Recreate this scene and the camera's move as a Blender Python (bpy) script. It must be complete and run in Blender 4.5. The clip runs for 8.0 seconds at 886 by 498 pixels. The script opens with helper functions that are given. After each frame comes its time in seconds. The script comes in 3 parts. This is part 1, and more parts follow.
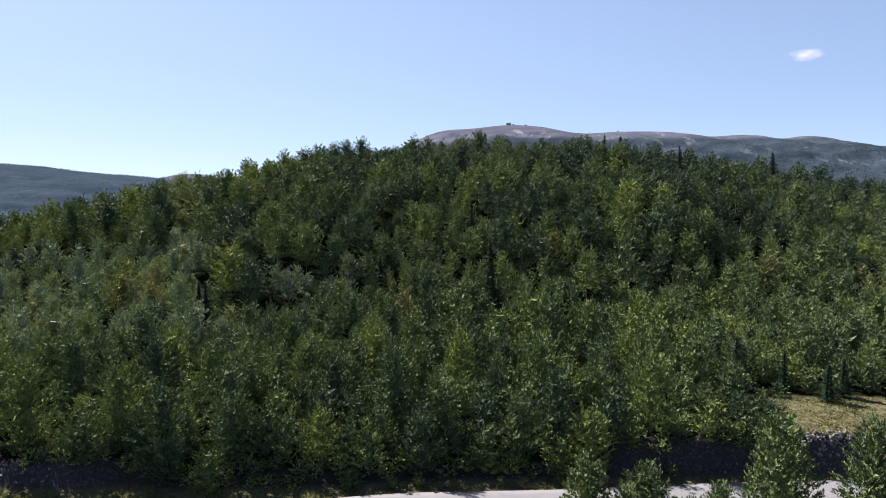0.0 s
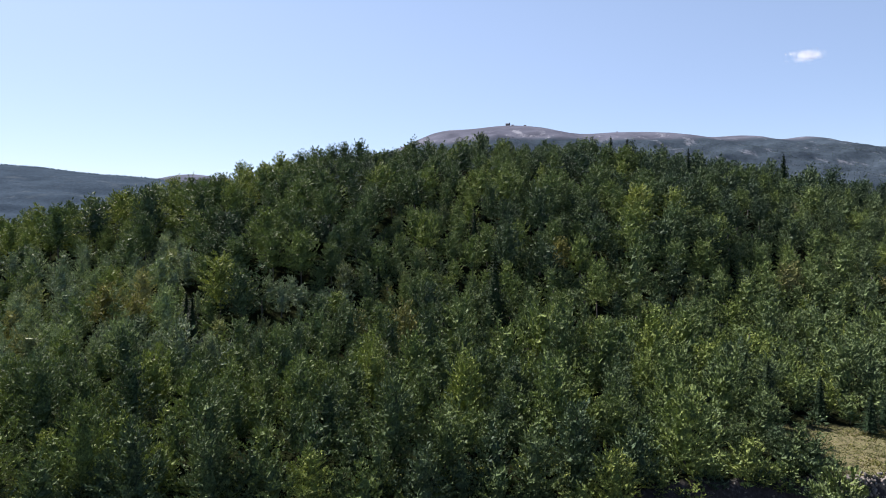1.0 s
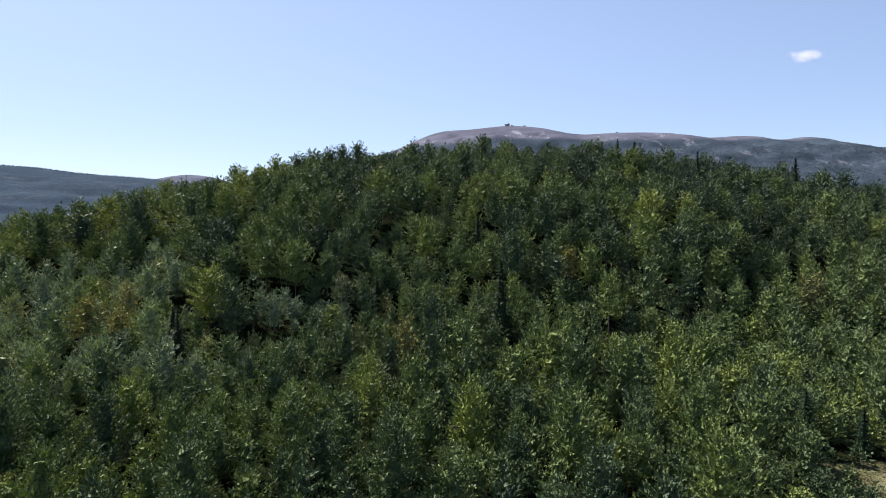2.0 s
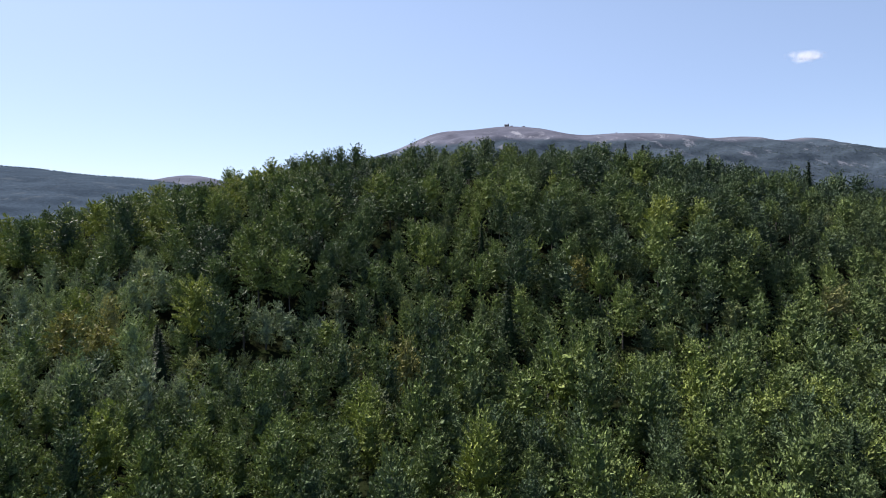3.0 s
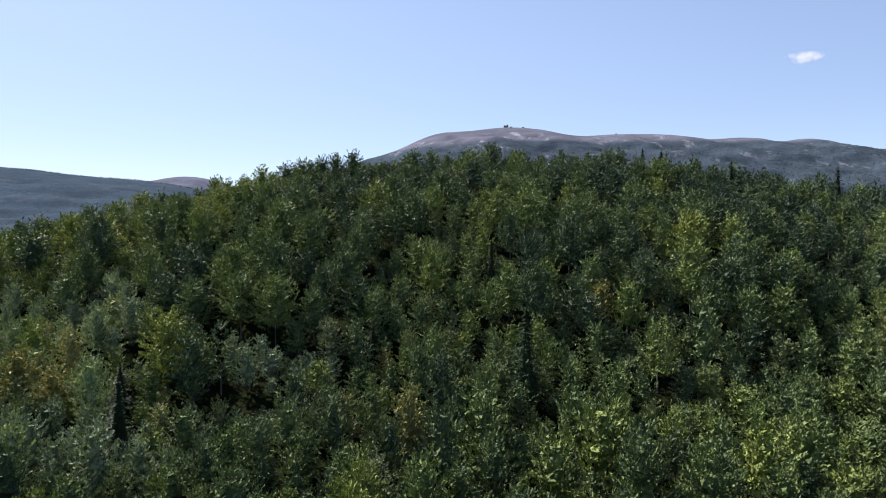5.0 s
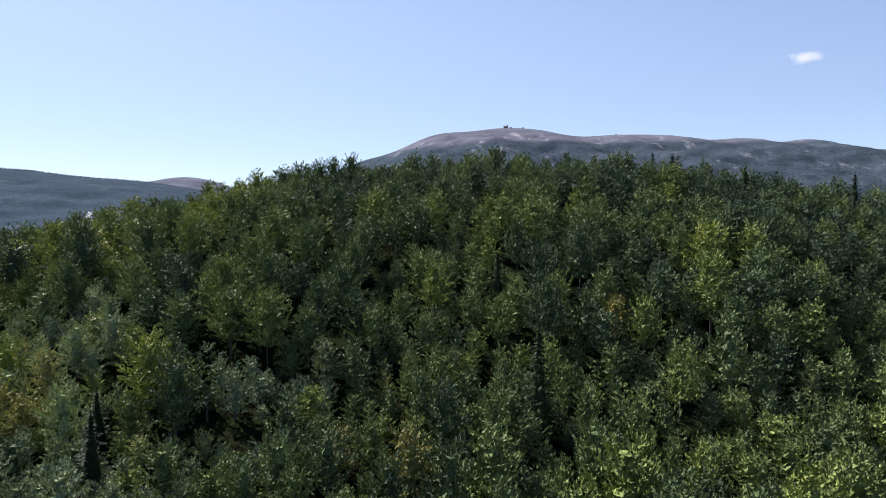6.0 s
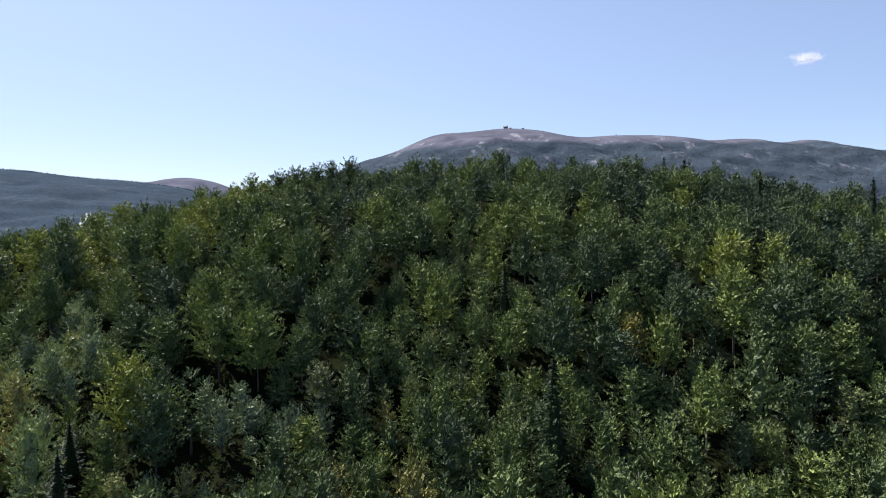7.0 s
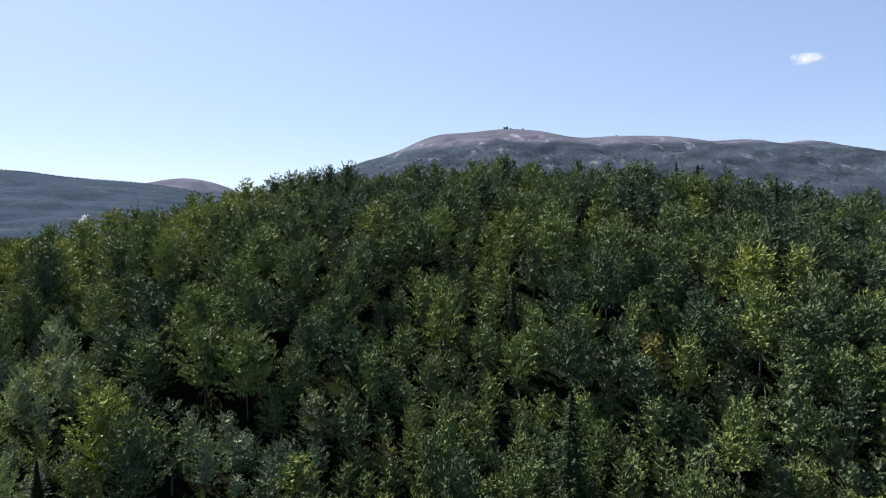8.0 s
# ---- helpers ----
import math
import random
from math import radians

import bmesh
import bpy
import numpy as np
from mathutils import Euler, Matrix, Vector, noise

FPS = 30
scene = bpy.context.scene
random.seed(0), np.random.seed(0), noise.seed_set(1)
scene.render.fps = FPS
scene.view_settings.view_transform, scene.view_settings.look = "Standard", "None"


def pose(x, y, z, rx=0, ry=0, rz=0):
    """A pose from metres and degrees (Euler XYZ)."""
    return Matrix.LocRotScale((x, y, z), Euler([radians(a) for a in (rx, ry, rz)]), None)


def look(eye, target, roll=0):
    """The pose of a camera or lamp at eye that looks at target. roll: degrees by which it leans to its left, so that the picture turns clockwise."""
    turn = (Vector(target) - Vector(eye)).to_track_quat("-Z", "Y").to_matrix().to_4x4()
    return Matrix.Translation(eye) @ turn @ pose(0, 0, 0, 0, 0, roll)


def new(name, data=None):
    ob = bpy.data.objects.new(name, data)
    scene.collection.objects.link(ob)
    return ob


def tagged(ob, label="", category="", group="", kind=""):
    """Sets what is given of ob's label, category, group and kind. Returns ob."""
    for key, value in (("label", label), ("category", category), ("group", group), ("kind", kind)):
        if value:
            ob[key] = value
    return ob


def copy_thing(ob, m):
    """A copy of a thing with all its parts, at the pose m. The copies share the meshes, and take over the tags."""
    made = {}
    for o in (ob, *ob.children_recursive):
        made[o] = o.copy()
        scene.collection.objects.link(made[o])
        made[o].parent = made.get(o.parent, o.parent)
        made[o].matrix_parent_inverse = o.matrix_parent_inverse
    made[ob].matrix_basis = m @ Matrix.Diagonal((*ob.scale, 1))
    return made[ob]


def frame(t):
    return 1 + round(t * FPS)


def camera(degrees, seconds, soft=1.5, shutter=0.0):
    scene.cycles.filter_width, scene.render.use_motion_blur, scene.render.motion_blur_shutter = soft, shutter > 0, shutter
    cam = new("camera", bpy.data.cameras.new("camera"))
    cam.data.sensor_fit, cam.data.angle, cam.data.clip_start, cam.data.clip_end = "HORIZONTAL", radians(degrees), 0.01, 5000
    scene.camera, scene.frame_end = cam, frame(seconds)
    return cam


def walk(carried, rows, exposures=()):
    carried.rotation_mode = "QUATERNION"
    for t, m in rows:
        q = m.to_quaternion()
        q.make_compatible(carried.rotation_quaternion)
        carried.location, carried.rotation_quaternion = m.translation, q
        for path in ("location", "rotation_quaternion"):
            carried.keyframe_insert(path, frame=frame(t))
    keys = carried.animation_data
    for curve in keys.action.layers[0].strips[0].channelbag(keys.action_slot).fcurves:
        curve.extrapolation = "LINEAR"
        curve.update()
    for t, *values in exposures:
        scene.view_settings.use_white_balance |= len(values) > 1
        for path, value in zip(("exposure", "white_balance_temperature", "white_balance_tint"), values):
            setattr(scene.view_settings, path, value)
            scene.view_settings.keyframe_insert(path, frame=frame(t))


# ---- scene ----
cam = camera(72.0, 8.0, soft=1.0)
# A steady climb: the eye and its yaw and pitch as smooth functions of the time.
ROWS = []
for t in (0.0, 0.5, 1.0, 1.5, 2.25, 3.0, 3.5, 4.0, 4.5, 5.25, 6.0, 6.5, 7.0, 7.5, 8.0):
    eye_x = 0.152 - 0.627 * t - 0.005 * t * t
    eye_y = 0.265 + 7.2226 * t + 0.0103 * t * t
    eye_z = 26.737 + 1.6526 * t + 0.0259 * t * t
    yaw = 0.098 - 0.0922 * t + 0.0044 * t * t
    pitch = -2.418 + 0.0318 * t
    ROWS.append((t, pose(eye_x, eye_y, eye_z, 90 + pitch, 0, yaw) @ pose(0, 0, 0, 0, 0, -0.1)))
walk(cam, ROWS, exposures=[(0.0, 1.67, 6250, 20), (8.0, 1.67, 6250, 20)])

# ---- world, sun, exposure ----
SUN_SIDE, SUN_HEIGHT = -47.5, 44.0   # degrees from straight ahead (minus: to the left), degrees above the horizon
to_sun = Vector((math.sin(radians(SUN_SIDE)) * math.cos(radians(SUN_HEIGHT)),
                 math.cos(radians(SUN_SIDE)) * math.cos(radians(SUN_HEIGHT)), math.sin(radians(SUN_HEIGHT))))
world = bpy.data.worlds.new("sky")
scene.world = world
world.use_nodes = True
wn, wl = world.node_tree.nodes, world.node_tree.links
wn.clear()
sky = wn.new("ShaderNodeTexSky")
sky.sky_type = "NISHITA"
sky.sun_disc = False
sky.sun_elevation = radians(SUN_HEIGHT)
sky.sun_rotation = radians(SUN_SIDE)
sky.altitude, sky.air_density, sky.dust_density, sky.ozone_density = 900, 0.95, 0.6, 1.5
back = wn.new("ShaderNodeBackground")
back.inputs["Strength"].default_value = 0.05
wout = wn.new("ShaderNodeOutputWorld")
# summer haze, which whitens the lower sky, most towards the sun
where = wn.new("ShaderNodeTexCoord")
toward = wn.new("ShaderNodeVectorMath")
toward.operation = "DOT_PRODUCT"
toward.inputs[1].default_value = to_sun
thin = wn.new("ShaderNodeMapRange")
for socket, value in zip(thin.inputs[1:5], (-0.35, 0.9, 0.05, 0.66)):
    socket.default_value = value
upright = wn.new("ShaderNodeSeparateXYZ")
low_sky = wn.new("ShaderNodeMapRange")
low_sky.interpolation_type = "SMOOTHSTEP"
for socket, value in zip(low_sky.inputs[1:5], (0.22, 0.75, 1.0, 0.0)):
    socket.default_value = value
veil = wn.new("ShaderNodeMath")
veil.operation = "MULTIPLY"
haze = wn.new("ShaderNodeMix")
haze.data_type = "RGBA"
haze.inputs[7].default_value = (3.5, 4.65, 5.9, 1)
wl.new(where.outputs["Generated"], toward.inputs[0])
wl.new(toward.outputs["Value"], thin.inputs[0])
wl.new(where.outputs["Generated"], upright.inputs[0])
wl.new(upright.outputs["Z"], low_sky.inputs[0])
wl.new(thin.outputs[0], veil.inputs[0])
wl.new(low_sky.outputs[0], veil.inputs[1])
wl.new(veil.outputs[0], haze.inputs[0])
wl.new(sky.outputs[0], haze.inputs[6])
wl.new(haze.outputs[2], back.inputs[0])
wl.new(back.outputs[0], wout.inputs[0])

sun_data = bpy.data.lights.new("sun", "SUN")
sun_data.energy, sun_data.angle, sun_data.color = 5.0, radians(0.5), (1.0, 0.95, 0.86)
sun = new("sun", sun_data)
sun.matrix_world = look(to_sun * 300, (0, 0, 0))


# ---- materials ----
def material(name):
    m = bpy.data.materials.new(name)
    m.use_nodes = True
    n, l = m.node_tree.nodes, m.node_tree.links
    n.clear()
    out = n.new("ShaderNodeOutputMaterial")
    return m, n, l, out


def ramp(n, stops, mode="LINEAR"):
    r = n.new("ShaderNodeValToRGB")
    r.color_ramp.interpolation = mode
    e = r.color_ramp.elements
    while len(e) < len(stops):
        e.new(1.0)
    for i, (p, c) in enumerate(stops):
        e[i].position, e[i].color = p, (*c, 1)
    return r


def noise_tex(n, l, scale, detail=4, rough=0.55, coords=None):
    t = n.new("ShaderNodeTexNoise")
    t.inputs["Scale"].default_value, t.inputs["Detail"].default_value, t.inputs["Roughness"].default_value = scale, detail, rough
    if coords:
        l.new(coords, t.inputs["Vector"])
    return t


def mix(n, l, kind, fac, a, b):
    m = n.new("ShaderNodeMix")
    m.data_type, m.blend_type = "RGBA", kind
    for sock, v in ((m.inputs[0], fac), (m.inputs[6], a), (m.inputs[7], b)):
        if isinstance(v, (int, float)):
            sock.default_value = v
        elif isinstance(v, tuple):
            sock.default_value = (*v, 1)
        else:
            l.new(v, sock)
    return m.outputs[2]


def math_node(n, l, op, a, b=0.0, clamp=False):
    m = n.new("ShaderNodeMath")
    m.operation, m.use_clamp = op, clamp
    for sock, v in zip(m.inputs, (a, b)):
        if isinstance(v, (int, float)):
            sock.default_value = v
        else:
            l.new(v, sock)
    return m.outputs[0]


def leaf_material(name, stops, joined, gloss=0.62, through_light=0.07):
    """Foliage: one tint a tree, and every spray a little lighter, darker or yellower than the next."""
    m, n, l, out = material(name)
    if joined:
        at = n.new("ShaderNodeAttribute")
        at.attribute_name = "tint"
        tree = at.outputs["Fac"]
    else:
        tree = n.new("ShaderNodeObjectInfo").outputs["Random"]
    hue = ramp(n, stops)
    l.new(tree, hue.inputs[0])
    geo = n.new("ShaderNodeNewGeometry")
    isl = geo.outputs["Random Per Island"]
    value = ramp(n, [(0.0, (0.58, 0.60, 0.64)), (0.5, (0.92, 0.93, 0.94)), (0.85, (1.16, 1.15, 1.08)), (1.0, (1.38, 1.34, 1.2))])
    l.new(isl, value.inputs[0])
    col = mix(n, l, "MULTIPLY", 1.0, hue.outputs[0], value.outputs[0])
    big = noise_tex(n, l, 0.35, 3, 0.6, geo.outputs["Position"])
    patch = ramp(n, [(0.3, (0.8, 0.86, 0.9)), (0.7, (1.15, 1.1, 0.95))])
    l.new(big.outputs[0], patch.inputs[0])
    col = mix(n, l, "MULTIPLY", 1.0, col, patch.outputs[0])
    grain = noise_tex(n, l, 4.5, 2, 0.6, geo.outputs["Position"])
    leafy = ramp(n, [(0.36, (0.56, 0.58, 0.6)), (0.5, (0.97, 0.97, 0.97)), (0.64, (1.42, 1.38, 1.3))])
    l.new(grain.outputs[0], leafy.inputs[0])
    col = mix(n, l, "MULTIPLY", 1.0, col, leafy.outputs[0])
    b = n.new("ShaderNodeBsdfPrincipled")
    l.new(col, b.inputs["Base Color"])
    b.inputs["Roughness"].default_value = gloss
    b.inputs["Specular IOR Level"].default_value = 0.06
    tr = n.new("ShaderNodeBsdfTranslucent")
    warm = mix(n, l, "MULTIPLY", 1.0, col, (1.2, 1.25, 0.6))
    l.new(warm, tr.inputs[0])
    ms = n.new("ShaderNodeMixShader")
    ms.inputs[0].default_value = through_light
    l.new(b.outputs[0], ms.inputs[1])
    l.new(tr.outputs[0], ms.inputs[2])
    l.new(ms.outputs[0], out.inputs[0])
    return m


def rough_material(name, stops, scale, fine=12.0, bump=0.4, rough=0.9, distance=0.05, streak=None):
    """A matt natural surface: two scales of noise through a ramp of colours, with relief."""
    m, n, l, out = material(name)
    geo = n.new("ShaderNodeNewGeometry")
    pos = geo.outputs["Position"]
    if streak:
        mp = n.new("ShaderNodeMapping")
        mp.inputs["Scale"].default_value = streak
        l.new(pos, mp.inputs[0])
        pos = mp.outputs[0]
    a = noise_tex(n, l, scale, 5, 0.6, pos)
    f = noise_tex(n, l, scale * fine, 4, 0.7, pos)
    s = math_node(n, l, "ADD", math_node(n, l, "MULTIPLY", a.outputs[0], 0.65), math_node(n, l, "MULTIPLY", f.outputs[0], 0.35))
    r = ramp(n, stops)
    l.new(s, r.inputs[0])
    b = n.new("ShaderNodeBsdfPrincipled")
    b.inputs["Roughness"].default_value = rough
    b.inputs["Specular IOR Level"].default_value = 0.25
    l.new(r.outputs[0], b.inputs["Base Color"])
    bp = n.new("ShaderNodeBump")
    bp.inputs["Strength"].default_value, bp.inputs["Distance"].default_value = bump, distance
    l.new(f.outputs[0], bp.inputs["Height"])
    l.new(bp.outputs[0], b.inputs["Normal"])
    l.new(b.outputs[0], out.inputs[0])
    return m


OLD_TINTS = [(0.0, (0.045, 0.071, 0.048)), (0.4, (0.083, 0.120, 0.054)), (0.75, (0.133, 0.173, 0.059)), (1.0, (0.181, 0.210, 0.057))]
YOUNG_TINTS = [(0.0, (0.055, 0.081, 0.048)), (0.3, (0.083, 0.116, 0.057)), (0.6, (0.104, 0.143, 0.055)), (0.88, (0.139, 0.176, 0.051)), (0.96, (0.119, 0.141, 0.083)), (1.0, (0.160, 0.155, 0.055))]
PALE_TINTS = [(0.0, (0.133, 0.173, 0.121)), (0.5, (0.170, 0.213, 0.139)), (0.9, (0.193, 0.244, 0.121)), (1.0, (0.224, 0.224, 0.099))]
SPRUCE_TINTS = [(0.0, (0.013, 0.026, 0.015)), (1.0, (0.022, 0.038, 0.018))]
leaf_old_joined = leaf_material("beech_leaves_wood", OLD_TINTS, True)
leaf_young_joined = leaf_material("young_leaves_wood", YOUNG_TINTS, True)
leaf_pale_joined = leaf_material("pale_leaves_wood", PALE_TINTS, True)
needle_joined = leaf_material("needles_wood", SPRUCE_TINTS, True, 0.6, 0.12)
leaf_old = leaf_material("beech_leaves", OLD_TINTS, False)
leaf_young = leaf_material("young_leaves", [(0.0, (0.051, 0.079, 0.046)), (0.4, (0.079, 0.112, 0.053)), (0.8, (0.108, 0.147, 0.055)), (1.0, (0.144, 0.180, 0.053))], False)
leaf_roadside = leaf_material("roadside_leaves", [(0.0, (0.081, 0.113, 0.051)), (1.0, (0.111, 0.145, 0.060))], False)
needle = leaf_material("needles", SPRUCE_TINTS, False, 0.6, 0.12)
shrub_leaf = leaf_material("shrub_leaves", [(0.0, (0.069, 0.099, 0.042)), (1.0, (0.129, 0.158, 0.063))], False)
bark = rough_material("grey_bark", [(0.3, (0.033, 0.030, 0.026)), (0.7, (0.106, 0.099, 0.089))], 1.5, 10, 0.6)
asphalt = rough_material("bleached_asphalt", [(0.3, (0.119, 0.117, 0.117)), (0.7, (0.165, 0.163, 0.162))], 0.5, 40, 0.3, 0.85, 0.01)
stone_mat = rough_material("limestone", [(0.25, (0.061, 0.055, 0.048)), (0.5, (0.133, 0.121, 0.107)), (0.75, (0.288, 0.264, 0.230))], 1.6, 8, 0.7)
grass_blade = leaf_material("dry_grass", [(0.0, (0.104, 0.113, 0.051)), (0.6, (0.149, 0.136, 0.077)), (1.0, (0.084, 0.107, 0.038))], True, 0.7, 0.3)


def ground_material():
    """Leaf litter under the trees, darkened for the shade there; dry grass and gravel where the plan has open ground.
    """
    m, n, l, out = material("forest_floor")
    geo = n.new("ShaderNodeNewGeometry")
    pos = geo.outputs["Position"]
    a, f = noise_tex(n, l, 0.25, 5, 0.6, pos), noise_tex(n, l, 3.5, 5, 0.7, pos)
    # litter taken almost to black: the shade under the trees is in its colour
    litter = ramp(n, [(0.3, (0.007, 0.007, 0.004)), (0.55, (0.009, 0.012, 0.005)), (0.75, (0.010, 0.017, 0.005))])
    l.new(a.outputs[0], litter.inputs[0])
    meadow = ramp(n, [(0.25, (0.057, 0.066, 0.026)), (0.45, (0.094, 0.089, 0.047)), (0.62, (0.119, 0.104, 0.061)), (0.8, (0.190, 0.171, 0.127))])
    s = math_node(n, l, "ADD", math_node(n, l, "MULTIPLY", a.outputs[0], 0.5), math_node(n, l, "MULTIPLY", f.outputs[0], 0.5))
    l.new(s, meadow.inputs[0])
    rock = ramp(n, [(0.3, (0.022, 0.019, 0.019)), (0.55, (0.045, 0.041, 0.042)), (0.8, (0.127, 0.119, 0.119))])
    l.new(f.outputs[0], rock.inputs[0])
    open_at, rock_at = n.new("ShaderNodeAttribute"), n.new("ShaderNodeAttribute")
    open_at.attribute_name, rock_at.attribute_name = "meadow", "rock"
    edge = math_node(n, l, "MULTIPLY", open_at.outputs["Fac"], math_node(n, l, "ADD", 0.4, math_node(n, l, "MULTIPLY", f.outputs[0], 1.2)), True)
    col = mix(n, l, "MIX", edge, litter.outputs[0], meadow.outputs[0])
    col = mix(n, l, "MIX", rock_at.outputs["Fac"], col, rock.outputs[0])
    b = n.new("ShaderNodeBsdfPrincipled")
    b.inputs["Roughness"].default_value = 1.0
    b.inputs["Specular IOR Level"].default_value = 0.0
    l.new(col, b.inputs["Base Color"])
    bp = n.new("ShaderNodeBump")
    bp.inputs["Strength"].default_value, bp.inputs["Distance"].default_value = 0.8, 0.15
    l.new(f.outputs[0], bp.inputs["Height"])
    l.new(bp.outputs[0], b.inputs["Normal"])
    l.new(b.outputs[0], out.inputs[0])
    return m


def mountain_material(name, grass, scar, wood, wood_below, wood_spread, scar_amount, scale=1.0, tilt=0.0):
    """Mountain pasture with pale limestone scars and dark woods below the tree line."""
    m, n, l, out = material(name)
    geo = n.new("ShaderNodeNewGeometry")
    pos = geo.outputs["Position"]
    big, mid, fine = noise_tex(n, l, 0.0022 * scale, 5, 0.6, pos), noise_tex(n, l, 0.009 * scale, 6, 0.65, pos), noise_tex(n, l, 0.06 * scale, 4, 0.7, pos)
    g = ramp(n, [(0.3, tuple(v * 0.72 for v in grass)), (0.5, grass), (0.72, tuple(min(1, v * 1.3) for v in grass))])
    l.new(mid.outputs[0], g.inputs[0])
    mp = n.new("ShaderNodeMapping")
    mp.inputs["Scale"].default_value = (1.0, 0.45, 0.8)
    l.new(pos, mp.inputs[0])
    sc = noise_tex(n, l, 0.012 * scale, 7, 0.72, mp.outputs[0])
    scr = ramp(n, [(1 - scar_amount - 0.04, (0, 0, 0)), (1 - scar_amount + 0.05, (1, 1, 1))])
    l.new(sc.outputs[0], scr.inputs[0])
    col = g.outputs[0]
    sep = n.new("ShaderNodeSeparateXYZ")
    l.new(pos, sep.inputs[0])
    # height above the tree line, with a ragged edge
    up = math_node(n, l, "DIVIDE", math_node(n, l, "SUBTRACT", math_node(n, l, "ADD", wood_below, math_node(n, l, "MULTIPLY", sep.outputs[0], tilt)), sep.outputs[2]), wood_spread)
    up = math_node(n, l, "ADD", up, math_node(n, l, "MULTIPLY", math_node(n, l, "SUBTRACT", mid.outputs[0], 0.5), 2.6))
    up = math_node(n, l, "ADD", up, math_node(n, l, "MULTIPLY", math_node(n, l, "SUBTRACT", fine.outputs[0], 0.5), 1.8), True)
    w = ramp(n, [(0.36, tuple(v * 0.72 for v in wood)), (0.5, wood), (0.64, tuple(v * 1.3 for v in wood))])
    l.new(math_node(n, l, "ADD", math_node(n, l, "MULTIPLY", fine.outputs[0], 0.6), math_node(n, l, "MULTIPLY", mid.outputs[0], 0.4)), w.inputs[0])
    col = mix(n, l, "MIX", up, col, w.outputs[0])
    bare_rock = math_node(n, l, "MULTIPLY", scr.outputs[0], math_node(n, l, "SUBTRACT", 1.0, math_node(n, l, "MULTIPLY", up, 0.45)))
    col = mix(n, l, "MIX", bare_rock, col, scar)
    b = n.new("ShaderNodeBsdfPrincipled")
    b.inputs["Roughness"].default_value = 1.0
    b.inputs["Specular IOR Level"].default_value = 0.0
    l.new(col, b.inputs["Base Color"])
    bp = n.new("ShaderNodeBump")
    bp.inputs["Strength"].default_value, bp.inputs["Distance"].default_value = 0.16, 12.0
    l.new(math_node(n, l, "ADD", mid.outputs[0], math_node(n, l, "MULTIPLY", fine.outputs[0], 0.8)), bp.inputs["Height"])
    l.new(bp.outputs[0], b.inputs["Normal"])
    l.new(b.outputs[0], out.inputs[0])
    return m


# ---- helpers for meshes ----
def mesh_from(name, verts, faces, mats, face_mat=None, smooth=False):
    """A mesh from numpy arrays: verts (n, 3) and faces (m, k), every face with k corners."""
    me = bpy.data.meshes.new(name)
    verts, faces = np.asarray(verts, np.float32), np.asarray(faces, np.int32)
    k = faces.shape[1]
    me.vertices.add(len(verts))
    me.vertices.foreach_set("co", verts.ravel())
    me.loops.add(faces.size)
    me.loops.foreach_set("vertex_index", faces.ravel())
    me.polygons.add(len(faces))
    me.polygons.foreach_set("loop_start", np.arange(0, faces.size, k, dtype=np.int32))
    for mat in mats:
        me.materials.append(mat)
    if face_mat is not None:
        me.polygons.foreach_set("material_index", np.asarray(face_mat, np.int32))
    me.polygons.foreach_set("use_smooth", np.full(len(faces), smooth))
    me.update(calc_edges=True)
    return me


def attribute(me, name, values):
    a = me.attributes.new(name, "FLOAT", "POINT")
    a.data.foreach_set("value", np.asarray(values, np.float32))


def part(name, data, parent, label=""):
    ob = new(name, data)
    ob.parent = parent
    return tagged(ob, label)


def grid(xs, ys, fn):
    """Vertices and quads of a height field over the lines xs and ys."""
    gx, gy = np.meshgrid(xs, ys)
    v = np.c_[gx.ravel(), gy.ravel(), fn(gx.ravel(), gy.ravel())]
    i = np.arange(len(ys) - 1)[:, None] * len(xs) + np.arange(len(xs) - 1)[None]
    i = i.ravel()
    return v, np.c_[i, i + 1, i + 1 + len(xs), i + len(xs)]


def step(a, b, v):
    s = np.clip((v - a) / (b - a), 0, 1)
    return s * s * (3 - 2 * s)


def waves(x, y, size, seed, octaves=4):
    """Smooth uneven relief between about -1 and 1, from sums of sines in turned directions."""
    r = np.random.RandomState(seed)
    total, amp, norm = 0.0, 1.0, 0.0
    for o in range(octaves):
        part_sum = 0.0
        for _ in range(4):
            a, p = r.uniform(0, 2 * np.pi), r.uniform(0, 2 * np.pi)
            k = 2 * np.pi / size * 2 ** o * r.uniform(0.7, 1.3)
            part_sum = part_sum + np.sin(k * (np.cos(a) * x + np.sin(a) * y) + p)
        total, norm, amp = total + amp * part_sum / 2.4, norm + amp, amp * 0.5
    return total / norm


# ---- the lie of the land ----
def foot_line(x):
    bend = np.minimum(x, 0.0)
    bend = np.maximum(bend, -30.0)
    return 61.2 + 0.04 * x - 0.0085 * bend ** 2 + 0.5 * np.minimum(x + 30.0, 0.0)


ROAD_WIDTH = 6.6


def road_far_edge(x):
    return foot_line(x) - (0.9 + 1.0 * (1 - step(8, 34, x))) * step(-34, -20, x)


def bank_foot(x):
    return np.maximum(foot_line(x) + 0.9, 60.4 + 0 * x)


def bank_height(x):
    return 0.7 + 2.9 * step(10, 22, x) + 1.6 * (1 - step(-36, -26, x))


